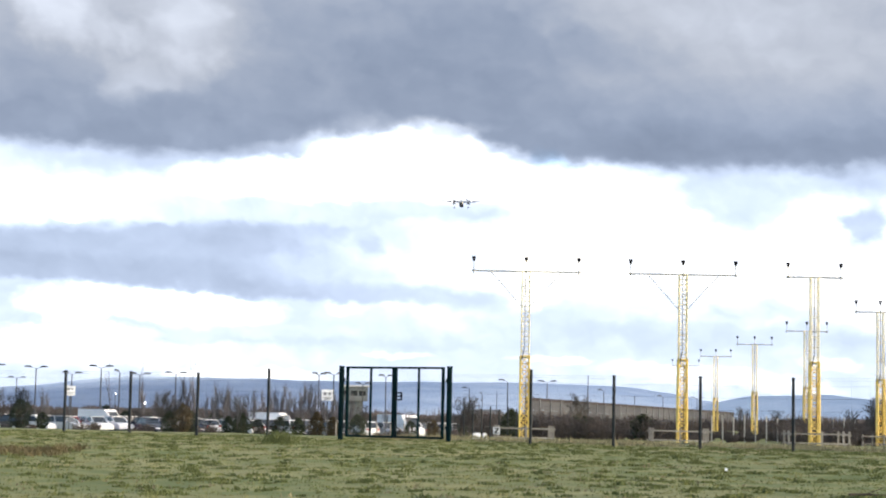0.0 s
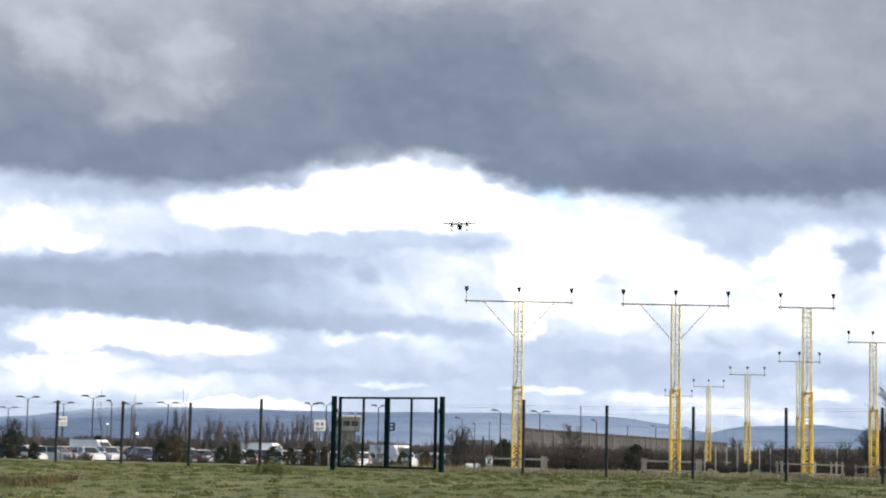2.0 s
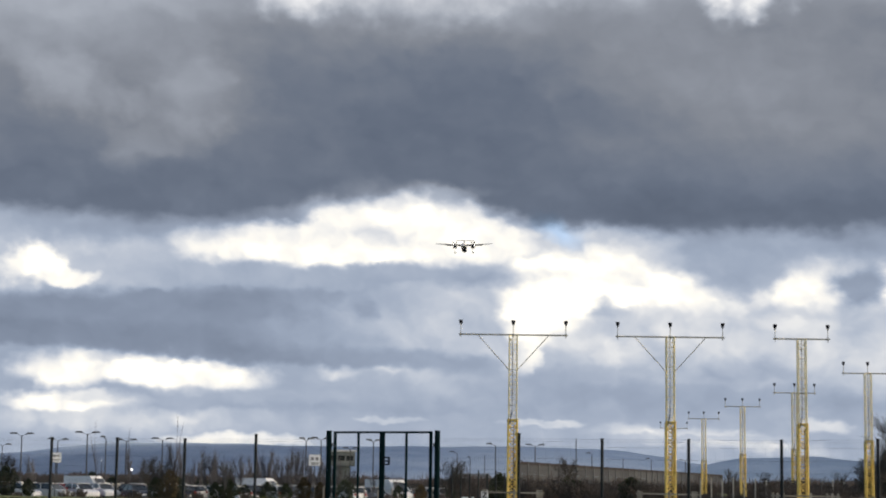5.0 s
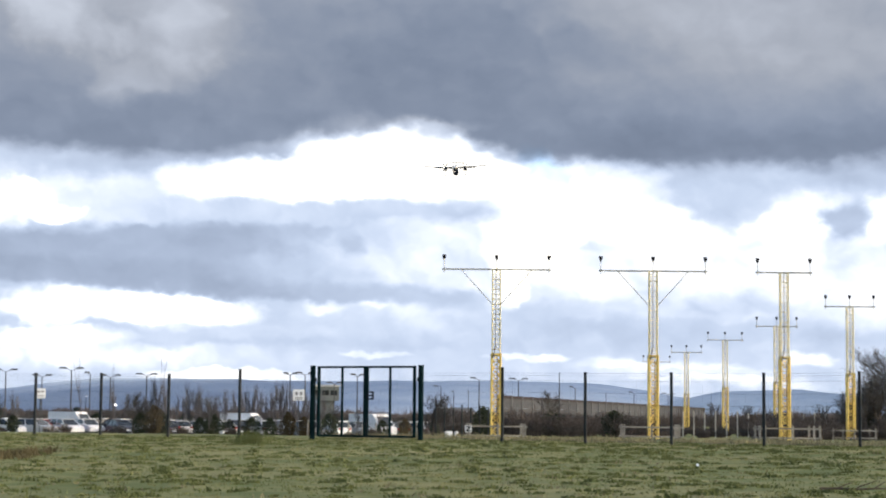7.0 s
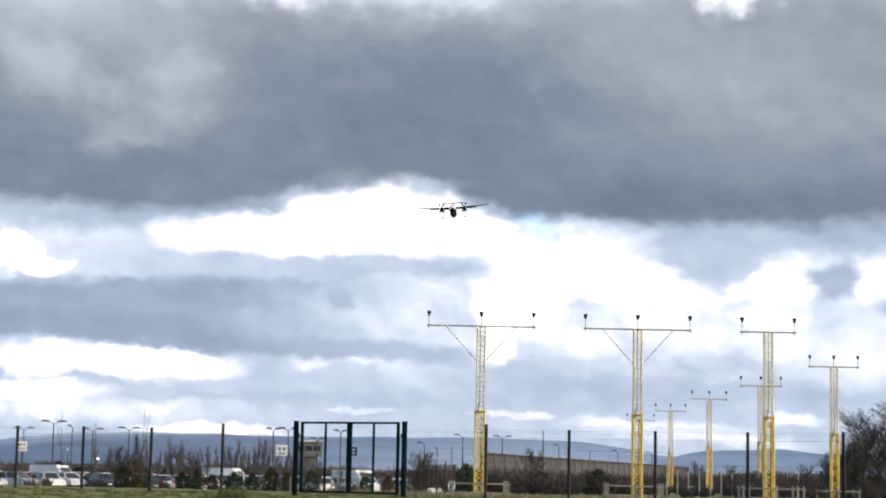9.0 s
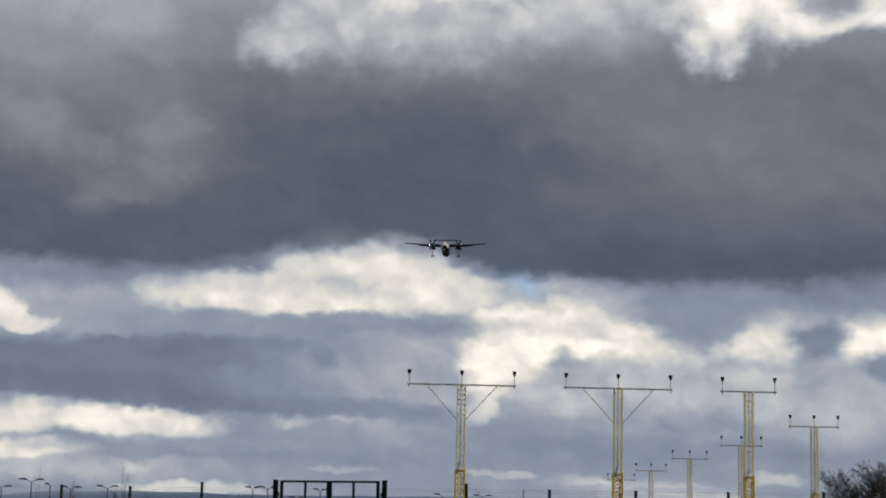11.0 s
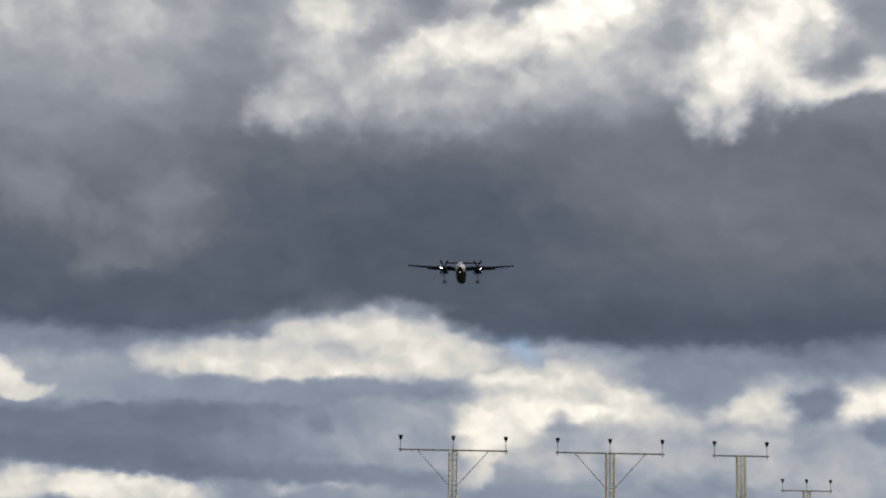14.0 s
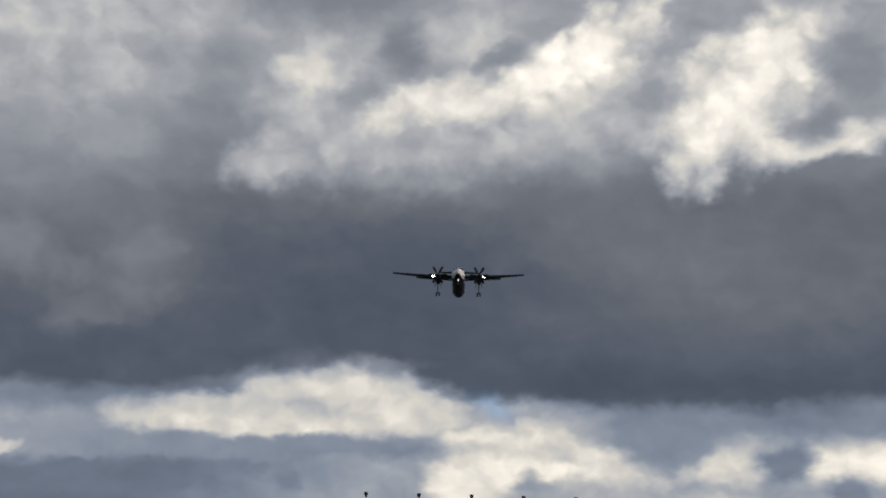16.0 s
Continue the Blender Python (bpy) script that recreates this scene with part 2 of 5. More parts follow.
puff(0.19, -9.37, 7.62, 3.51, 0.42, opacity=0.75, soft=0.7)
puff(0.3, -7.95, 6.47, 1.58, 0.42, opacity=0.7, soft=0.7)
puff(0.74, -11.92, 6.43, 0.96, 0.56, opacity=0.95, soft=0.5, ragged=1.5)
puff(0.66, -10.99, 6.23, 0.56, 0.30, opacity=0.85, soft=0.5, ragged=1.5)
puff(0.7, -10.47, 6.08, 0.60, 0.16, 14, opacity=0.8, soft=0.5)
# grey lens below the gap
puff(0.26, -1.16, 6.33, 5.00, 0.35, 1, soft=0.5)
puff(0.27, -6.39, 6.26, 2.81, 0.35, opacity=0.8, soft=0.7)
puff(0.44, 4.64, 7.72, 1.05, 0.42, opacity=0.8, soft=0.6)
# great dark deck, darkest at its foot
band(0.105, [(-12.61, 8.15), (-10.59, 8.15), (-8.54, 7.97), (-6.46, 7.9), (-3.8, 8.2), (-2.4, 8.6), (-1.2, 8.94), (0.3, 9.11), (1.4, 8.95), (2.4, 8.5), (3.3, 8.15), (4.99, 8.0), (7.63, 7.78), (10.77, 7.62), (12.83, 7.72), (15.68, 7.95)], soft=0.33)
puff(0.2, -1.94, 8.97, 1.05, 0.25, 15, opacity=0.5, soft=0.8)
puff(0.24, 1.26, 8.78, 0.88, 0.28, -20, opacity=0.6, soft=0.8)
puff(0.21, 9.63, 6.9, 1.49, 0.88, -20, opacity=0.8, soft=0.7)
puff(0.21, 11.97, 7.4, 3.33, 0.42, opacity=0.8, soft=0.7)
puff(0.27, 11.62, 6.9, 3.33, 0.70, opacity=0.7, soft=0.7)
puff(0.19, 15.19, 7.2, 2.28, 0.70, opacity=0.7, soft=0.7)
puff(0.2, 13.45, 5.98, 0.95, 0.68, opacity=0.95, soft=0.5)
puff(0.19, 15.4, 5.23, 0.70, 0.46, opacity=0.8, soft=0.5)
puff(0.26, 11.26, 5.41, 0.74, 0.25, opacity=0.7, soft=0.6)
puff(0.7, 11.8, 5.75, 1.0, 0.4, opacity=0.7, soft=0.6)
puff(0.31, 5.9, 5.42, 0.9, 0.22, 3, opacity=0.9, soft=0.6)
puff(0.31, 5.8, 5.58, 0.45, 0.24, opacity=0.85, soft=0.7)
band(0.128, [(-11.69, 9.82), (-6.53, 9.73), (-1.28, 10.78), (3.19, 9.99), (9.39, 9.83), (15.73, 9.91)], soft=1.3, opacity=0.8)
band(0.15, [(-11.79, 11.52), (-6.63, 11.98), (-1.35, 13.4), (4.05, 13.15), (9.4, 11.92), (15.76, 11.27)], soft=1.5, opacity=0.7)
puff(0.088, 2.2, 11.4, 5.0, 1.7, opacity=0.65, soft=0.9)
puff(0.185, 12.54, 11.35, 5.26, 1.58, opacity=0.5, soft=0.9)
puff(0.2, 8.52, 13.15, 3.16, 1.05, opacity=0.4, soft=0.9)
puff(0.24, -6.7, 12.2, 1.45, 1.1, -10, opacity=0.62, soft=0.85, ragged=0.7)
puff(0.22, -7.8, 10.45, 1.5, 0.7, 15, opacity=0.5, soft=0.8, ragged=0.9)
puff(0.25, -10.6, 12.2, 1.7, 0.9, -20, opacity=0.65, soft=0.75, ragged=0.9)
puff(0.104, -6.51, 9.12, 6.32, 0.46, opacity=0.5, soft=0.9)
puff(0.09, 10.0, 8.35, 6.6, 0.5, -2, opacity=0.6, soft=0.9)
# pale upper cloud
band(0.29, [(-11.9, 13.56), (-7.6, 14.0), (-4.62, 15.02), (-1.38, 14.62), (2.23, 14.53), (7.63, 15.06), (15.86, 15.18)], soft=1.5, opacity=0.8)
band(0.4, [(-12.03, 15.75), (-4.14, 16.59), (15.89, 16.19)], soft=1.5, opacity=0.7)
puff(0.2, -5.02, 16.04, 1.32, 2.28, -20, opacity=0.6, soft=0.8)
puff(0.38, -8.0, 17.7, 0.88, 0.53, opacity=0.6, soft=0.8)
puff(0.36, -8.5, 16.2, 2.6, 1.05, opacity=0.5, soft=0.8)
puff(0.55, -11.2, 19.2, 4.6, 1.9, opacity=0.7, soft=0.85)
puff(0.17, -0.6, 20.3, 3.4, 0.8, opacity=0.7, soft=0.8)
# cumulus tower on the left of the lit ridge
puff(0.48, -1.2, 17.2, 2.0, 1.9, -15, opacity=0.75, soft=0.7, ragged=0.9)
puff(0.68, -1.7, 18.2, 0.95, 0.75, 10, opacity=0.75, soft=0.6, ragged=1.1)
puff(0.5, -2.75, 15.4, 1.35, 0.8, 22, opacity=0.8, soft=0.8, ragged=1.0)
puff(0.23, -0.3, 17.25, 0.8, 0.5, 35, opacity=0.65, soft=0.7)
# lit ridge that climbs to the right
puff(0.49, 2.6, 16.2, 4.2, 1.3, 10, opacity=0.75, soft=0.8, ragged=0.9)
puff(0.47, 7.4, 16.6, 2.8, 1.2, 10, opacity=0.7, soft=0.9)
puff(0.20, 1.1, 18.7, 0.75, 1.0, -15, opacity=0.75, soft=0.6)
puff(0.65, 0.9, 16.8, 1.0, 0.55, 25, opacity=0.8, soft=0.6, ragged=1.1)
puff(0.73, 2.1, 17.3, 1.35, 0.6, 18, opacity=0.85, soft=0.6, ragged=1.1)
puff(0.78, 4.0, 17.2, 1.6, 0.65, 14, opacity=0.85, soft=0.65, ragged=1.1)
puff(0.96, 5.7, 18.0, 1.55, 0.75, 30, opacity=0.9, soft=0.7, ragged=1.0)
puff(1.01, 7.5, 18.9, 1.7, 0.85, 35, opacity=0.9, soft=0.7, ragged=1.0)
puff(0.75, 6.6, 17.1, 1.7, 0.6, 20, opacity=0.7, soft=0.85)
puff(0.62, 3.3, 19.3, 1.2, 1.2, 20, opacity=0.6, soft=0.8)
puff(0.22, 4.2, 18.6, 0.75, 0.35, 32, opacity=0.75, soft=0.6)
puff(0.30, 9.4, 17.5, 0.6, 1.5, -28, opacity=0.7, soft=0.75)
# broad lit mass on the right
puff(0.65, 10.7, 15.5, 1.0, 0.9, 40, opacity=0.75, soft=0.85, ragged=0.9)
puff(0.86, 11.8, 17.1, 2.1, 1.5, 40, opacity=0.95, soft=0.8, ragged=0.9)
puff(0.9, 12.9, 18.3, 2.0, 1.1, 25, opacity=0.8, soft=0.75, ragged=0.9)
puff(0.83, 14.0, 15.65, 2.0, 0.42, 8, opacity=0.8, soft=0.6, ragged=1)
puff(0.78, 15.9, 16.0, 1.23, 0.5, 8, opacity=0.8, soft=0.6, ragged=1)
puff(0.25, 14.6, 16.4, 0.85, 0.48, 15, opacity=0.85, soft=0.6)
puff(0.24, 15.9, 18.3, 0.85, 1.3, opacity=0.7, soft=0.8)
# pale rim along the foot of the deck and the one hole of blue
puff(0.42, -1.5, 8.62, 2.6, 0.2, 6, opacity=0.4, soft=0.9)
BLUE = G.math("MULTIPLY", shape(4.64, 7.86, 0.75, 0.34, -25, 0.7), 0.6)

# fine unevenness all over, then the tint: slate in the shade, cream in the light
_g1 = G.noise(G.vec(U, G.math("MULTIPLY", V, 1.7)), 0.6, 3, 0.45)[0]
_g2 = G.noise(G.vec(AZ, G.math("MULTIPLY", EL, 1.3)), 0.3, 3)[0]
LIGHT = G.math("MULTIPLY", LIGHT, G.math("MULTIPLY_ADD", G.math("SUBTRACT", _g1, 0.5), 0.34, 1.0))
# bulges catch the light where the cloud is bright
LIGHT = G.math("MULTIPLY", LIGHT, G.math("SUBTRACT", 1.0, G.math("MULTIPLY", G.step(LIGHT, 0.2, 0.6), G.math("MULTIPLY_ADD", _l1, 0.28, G.math("MULTIPLY", _l2, 0.06)))))
LIGHT = G.math("MULTIPLY", LIGHT, G.math("MULTIPLY_ADD", G.math("SUBTRACT", _g2, 0.5), 0.30, 1.0))
# billows lit from above on one side: the slope of a fine noise
_tilt = G.node("ShaderNodeVectorMath", operation="ADD")
G.put(_tilt.inputs[0], WARPED)
_tilt.inputs[1].default_value = (0.16, 0.30, 0)
_slope = G.math("SUBTRACT", G.noise(WARPED, 0.6, 3, 0.42)[0], G.noise(_tilt.outputs[0], 0.6, 3, 0.42)[0])
LIGHT = G.math("MULTIPLY", LIGHT, G.math("MULTIPLY_ADD", _slope, G.math("MULTIPLY_ADD", G.step(LIGHT, 0.2, 0.5), 1.0, 0.3), 1.0))
_ramp = G.node("ShaderNodeValToRGB")
_e = _ramp.color_ramp.elements
_e[0].position, _e[0].color = 0.0, (0.76, 0.965, 1.40, 1)
_e[1].position, _e[1].color = 1.0, (1.08, 1.0, 0.88, 1)
for _p, _col in ((0.10, (0.80, 0.975, 1.33, 1)), (0.25, (0.835, 0.98, 1.25, 1)), (0.42, (0.965, 1.0, 1.07, 1)), (0.62, (1.04, 1.0, 0.92, 1))):
    _x = _e.new(_p)
    _x.color = _col
G.put(_ramp.inputs[0], LIGHT)
_em = G.node("ShaderNodeEmission")
_high = G.node("ShaderNodeMix", data_type="RGBA")
G.put(_high.inputs[0], G.math("MULTIPLY", G.step(EL, 7.0, 11.0), G.math("MULTIPLY", G.step(LIGHT, 0.085, 0.16), G.math("MULTIPLY_ADD", G.step(LIGHT, 0.4, 0.65), -0.4, 0.55))))
G.put(_high.inputs[6], _ramp.outputs[0])
_high.inputs[7].default_value = (0.99, 1.0, 1.04, 1)
_hole = G.node("ShaderNodeMix", data_type="RGBA")
G.put(_hole.inputs[0], BLUE), G.put(_hole.inputs[6], _high.outputs[2])
_hole.inputs[7].default_value = (0.62, 0.96, 1.45, 1)
G.put(_em.inputs[0], _hole.outputs[2]), G.put(_em.inputs[1], LIGHT)
# the sheet frays out at its own ends, far outside the view
_alpha = G.math("MULTIPLY", G.step(G.math("ABSOLUTE", U), 48.0, 36.0), G.step(V, 40.0, 30.0))
_tr, _mx, _out = G.node("ShaderNodeBsdfTransparent"), G.node("ShaderNodeMixShader"), G.node("ShaderNodeOutputMaterial")
G.put(_mx.inputs[0], _alpha), G.put(_mx.inputs[1], _tr.outputs[0]), G.put(_mx.inputs[2], _em.outputs[0])
G.put(_out.inputs[0], _mx.outputs[0])

_bm = fresh()
_profile = [(260 / math.tan(radians(e)), 260.0) for e in (42, 34, 27, 21, 16, 12, 9, 7, 5.5, 4.4, 3.7)]
_profile += [(4250 + 420 * math.sin(k * math.pi / 20), 40 + 220 * math.cos(k * math.pi / 20)) for k in range(1, 11)]
_profile += [(4690, -60.0)]
_rows = [[_bm.verts.new((r * math.sin(radians(a)), r * math.cos(radians(a)), z)) for a in range(-50, 51, 2)] for r, z in _profile]
for _a, _b in zip(_rows, _rows[1:]):
    for _k in range(len(_a) - 1):
        _bm.faces.new((_a[_k], _a[_k + 1], _b[_k + 1], _b[_k]))
cloud_sheet = part("backdrop", _bm, sky_mat, smooth=True)
tagged(cloud_sheet, "broken grey and cream cloud layer drifting across a pale sky", "sky", kind="structure")

# ---- materials ----
yellow_paint = surface("yellow_paint", (0.66, 0.45, 0.09), (0.88, 0.66, 0.19), 2.0, 0.45, per_thing=0.15)
# upper mast yellow, paled: the wash of bright sky is put into the colour
pale_yellow = surface("faded_yellow_paint", (0.64, 0.53, 0.27), (0.82, 0.72, 0.44), 2.0, 0.45)
galvanised = surface("galvanised_steel", (0.30, 0.29, 0.26), (0.45, 0.43, 0.38), 3.0, 0.5, 0.4)
lamp_black = surface("lamp_housing", (0.009, 0.010, 0.014), (0.022, 0.023, 0.030), 8.0, 0.7)
fence_green = surface("fence_paint_green", (0.002, 0.011, 0.013), (0.004, 0.018, 0.020), 4.0, 0.9)
fence_dark = surface("fence_paint_dark", (0.003, 0.006, 0.008), (0.006, 0.010, 0.013), 4.0, 0.75)
wire_grey = surface("wire", (0.05, 0.06, 0.06), (0.09, 0.10, 0.10), 4.0, 0.5, 0.5)
old_timber = surface("weathered_timber", (0.18, 0.165, 0.145), (0.35, 0.325, 0.29), 4.0, 0.85, bump=0.4, per_thing=0.3)
concrete = surface("concrete", (0.052, 0.054, 0.06), (0.088, 0.09, 0.096), 1.2, 0.85, bump=0.3, per_thing=0.25)
lamp_column = surface("lamp_column_grey", (0.03, 0.033, 0.038), (0.055, 0.058, 0.065), 2.0, 0.7, 0.2)
bark = surface("bark", (0.035, 0.028, 0.024), (0.09, 0.07, 0.058), 3.0, 0.9, per_thing=0.3)
twig = surface("twigs", (0.038, 0.036, 0.035), (0.08, 0.072, 0.066), 0.6, 0.9, per_thing=0.4)
pale_twig = surface("pale_twigs", (0.082, 0.078, 0.084), (0.15, 0.14, 0.142), 0.6, 0.9, per_thing=0.4)
pale_bark = surface("pale_bark", (0.06, 0.052, 0.047), (0.12, 0.10, 0.09), 3.0, 0.9, per_thing=0.3)
evergreen = surface("evergreen_leaves", (0.018, 0.025, 0.014), (0.042, 0.050, 0.027), 0.8, 0.8, per_thing=0.3)
dry_leaves = surface("withered_leaves", (0.045, 0.035, 0.020), (0.095, 0.070, 0.034), 0.8, 0.8)
sign_white = surface("sign_white", (0.66, 0.68, 0.72), (0.76, 0.78, 0.82), 5.0, 0.4)
sign_grey = surface("sign_marks", (0.16, 0.16, 0.18), (0.24, 0.24, 0.26), 5.0, 0.5)
tyre_rubber = surface("rubber", (0.012, 0.012, 0.013), (0.03, 0.03, 0.03), 6.0, 0.8)
dark_glass = surface("tinted_glass", (0.012, 0.016, 0.02), (0.03, 0.035, 0.04), 1.0, 0.08)
# distance haze is painted into both ridges as a pale blue base colour
moor_hazed = surface("moorland", (0.27, 0.335, 0.445), (0.375, 0.43, 0.52), 0.006, 1.0, fine=6.0)
moor_near_hazed = surface("moorland_slope", (0.17, 0.235, 0.335), (0.25, 0.31, 0.41), 0.006, 1.0, fine=6.0)


def grass_material():
    m, t, b = node_mat("rough_grass", 0.9)
    n, l = t.nodes, t.links
    c = n.new("ShaderNodeTexCoord")
    tones = []
    for scale, detail in ((0.10, 4), (0.9, 5), (9.0, 4)):
        k = n.new("ShaderNodeTexNoise")
        k.inputs["Scale"].default_value, k.inputs["Detail"].default_value = scale, detail
        l.new(c.outputs["Object"], k.inputs["Vector"])
        tones.append(k.outputs["Fac"])
    r1, r2 = n.new("ShaderNodeValToRGB"), n.new("ShaderNodeValToRGB")
    for r, cols in ((r1, ((0.110, 0.134, 0.048), (0.212, 0.200, 0.092))), (r2, ((0.080, 0.104, 0.037), (0.212, 0.200, 0.090)))):
        r.color_ramp.elements[0].position, r.color_ramp.elements[1].position = 0.40, 0.62
        r.color_ramp.elements[0].color, r.color_ramp.elements[1].color = (*cols[0], 1), (*cols[1], 1)
    l.new(tones[0], r1.inputs["Fac"]), l.new(tones[1], r2.inputs["Fac"])
    mix = n.new("ShaderNodeMix")
    mix.data_type, mix.inputs[0].default_value = "RGBA", 0.5
    l.new(r1.outputs[0], mix.inputs[6]), l.new(r2.outputs[0], mix.inputs[7])
    l.new(mix.outputs[2], b.inputs["Base Color"])
    bump = n.new("ShaderNodeBump")
    bump.inputs["Strength"].default_value, bump.inputs["Distance"].default_value = 0.8, 0.12
    l.new(tones[1], bump.inputs["Height"])
    bump2 = n.new("ShaderNodeBump")
    bump2.inputs["Strength"].default_value, bump2.inputs["Distance"].default_value = 0.6, 0.03
    l.new(tones[2], bump2.inputs["Height"]), l.new(bump.outputs[0], bump2.inputs["Normal"])
    l.new(bump2.outputs[0], b.inputs["Normal"])
    return m


grass_mat = grass_material()
blade_mat = surface("grass_blades", (0.112, 0.134, 0.048), (0.205, 0.196, 0.090), 0.5, 0.9, fine=4.0)
# tussock green is darkened with the shade under tufts; rushes share it
tuft_mat = surface("dark_tussock", (0.078, 0.098, 0.036), (0.132, 0.144, 0.054), 0.8, 0.9)


# ---- land ----
def smooth(a, b, v):
    k = min(1, max(0, (v - a) / (b - a)))
    return k * k * (3 - 2 * k)


FENCE_Y, FENCE_SLOPE = 65.2, -0.5


def ground_z(x, y):
    """A low grass bank that crests just past the fence and falls to the car park level."""
    s = y - (FENCE_Y + FENCE_SLOPE * max(-60, min(60, x)))
    z = 0.77 * smooth(-75, -2, s) - 0.41 * smooth(6, 50, s) - 0.36 * smooth(45, 120, s)
    z -= 0.5 * smooth(45, 100, s) * smooth(8, -4, x)
    if s < 20 and y > 5:
        z += 0.03 * noise.noise((x * 1.1, y * 0.8, 5)) + 0.04 * noise.noise((x * 0.35, y * 0.35, 0)) + 0.05 * noise.noise((x * 0.09, y * 0.09, 3))
    return z


def ground():
    xs = [-4900, -2500, -1200, -600, -300, -150, -90, -60] + [-40 + k * 2 for k in range(10)] + [k * 0.4 for k in range(-50, 51)] + [22 + k * 2 for k in range(10)] + [60, 90, 150, 300, 600, 1200, 2500, 4900]
    ys = [-4900, -1500, -400, -100, -30, 0, 8] + [14 + k * 0.4 for k in range(165)] + [80.5, 83, 86, 90] + [95, 105, 120, 140, 165, 190, 230, 300, 500, 1000, 2000, 4900]
    bm = fresh()
    rows = [[bm.verts.new((x, y, ground_z(x, y))) for x in xs] for y in ys]
    for a, b in zip(rows, rows[1:]):
        for k in range(len(xs) - 1):
            bm.faces.new((a[k], a[k + 1], b[k + 1], b[k]))
    return tagged(part("ground", bm, grass_mat, smooth=True), "rough winter grass field, green with straw patches", "grass", kind="structure")


ground()


def car_park():
    bm = fresh()
    box(bm, (120, 110, 0.06), (-67, 222, -0.5))
    tarmac = surface("asphalt", (0.035, 0.035, 0.037), (0.065, 0.063, 0.06), 0.6, 0.85, bump=0.3)
    return tagged(part("pavement", bm, tarmac), "worn dark asphalt of a car park", "pavement", kind="structure")


car_park()


def hill(name, crest, far, depth, material, label):
    """A ridge whose skyline runs through (azimuth, elevation) points at that distance."""
    bm = fresh()
    az = [a for a, _ in crest]
    rows = []
    steps = 240
    lo, hi = az[0], az[-1]
    for k in range(9):
        row = []
        for i in range(steps + 1):
            a = lo + (hi - lo) * i / steps
            e = float(np.interp(a, az, [v for _, v in crest]))
            top = EYE + far * math.tan(radians(e)) + 3.0 * noise.noise((a * 0.8, far, 0)) + 1.2 * noise.noise((a * 4, far, 1))
            q = k / 8
            r = far - depth * (1 - q)
            z = -4 + (top + 4) * (q ** 0.7) + (5 * noise.noise((a * 1.5, q * 3, far)) if 0 < k < 8 else 0)
            row.append(bm.verts.new((r * math.sin(radians(a)), r * math.cos(radians(a)), z)))
        rows.append(row)
    for a, b in zip(rows, rows[1:]):
        for i in range(steps):
            bm.faces.new((a[i], a[i + 1], b[i + 1], b[i]))
    return tagged(part(name, bm, material, smooth=True), label, "hill", kind="structure")


# both ridges get their blue from haze put into the material
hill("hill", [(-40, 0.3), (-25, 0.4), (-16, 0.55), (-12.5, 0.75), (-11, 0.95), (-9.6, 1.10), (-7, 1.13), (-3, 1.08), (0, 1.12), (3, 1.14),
              (5, 1.10), (6.2, 1.02), (7.2, 0.88), (8.2, 0.70), (10, 0.55), (14, 0.45), (25, 0.3), (40, 0.2)], 4200, 1200, moor_hazed,
     "ridge of open moors on the horizon, haze painted in as pale blue")
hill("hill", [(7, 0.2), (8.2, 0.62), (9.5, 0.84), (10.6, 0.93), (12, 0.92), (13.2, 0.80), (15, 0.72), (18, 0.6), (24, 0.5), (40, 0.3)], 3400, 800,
     moor_near_hazed, "wooded ridge before the moors, thinner haze painted in as darker blue")


# ---- fence and gate ----
def polar(az, d):
    """A place at an azimuth (degrees, to the right) and a distance along the ground."""
    return d * math.sin(radians(az)), d * math.cos(radians(az))


def on_fence(az):
    k = math.tan(radians(az))
    y = FENCE_Y / (1 - FENCE_SLOPE * k)
    return k * y, y


POST_AZ = [-15.6, -13.5, -11.45, -9.5, -7.46, -5.3, 2.8, 5.36, 8.0, 10.8, 13.65, 16.5]
fence = thing("fence", "tall security fence with dark posts and fine wire mesh", "fence", kind="structure")


def fence_post(top):
    bm = fresh()
    box(bm, (0.085, 0.085, top + 0.32), (0, 0, top / 2 - 0.16), 0.008)
    box(bm, (0.10, 0.10, 0.03), (0, 0, top + 0.01), 0.006)
    for z in (0.15, 0.6, 1.1, 1.6, 2.1, 2.35):
        box(bm, (0.05, 0.03, 0.05), (0, -0.055, z))
    return mesh_from("post", bm, fence_dark)


_post, _tall_post = fence_post(2.375), fence_post(2.53)
_turn = math.degrees(math.atan(FENCE_SLOPE))
_feet = []
for _az in POST_AZ:
    x, y = on_fence(_az)
    z = ground_z(x, y)
    ob = new("post", _tall_post if _az in (-5.3, 2.8) else _post)
    ob.parent, ob.matrix_basis = fence, pose(x, y, z, 0, 0, _turn)
    _feet.append((x, y, z))


def mesh_panel(a, b):
    bm = fresh()
    a, b = Vector(a), Vector(b)
    n = int((b - a).length / 0.075)
    up = Vector((0, 0, 1))
    for k in range(1, n):
        p = a.lerp(b, k / n)
        rod(bm, p + up * 0.05, p + up * 2.30, 0.0014, sides=3, cap=False)
    for z in (0.1, 0.5, 0.9, 1.3, 1.7, 2.1, 2.28):
        rod(bm, a + up * z, b + up * z, 0.003, sides=3, cap=False)
    for z in (2.36,):
        rod(bm, a + up * z, b + up * z, 0.003, sides=4, cap=False)
    return part("mesh_panel", bm, wire_grey, fence)


_gl, _gr = on_fence(-3.06), on_fence(0.28)
for _a, _b in list(zip(_feet[:5], _feet[1:6])) + list(zip(_feet[6:-1], _feet[7:])):
    mesh_panel(_a, _b)
mesh_panel(_feet[5], (*_gl, ground_z(*_gl)))
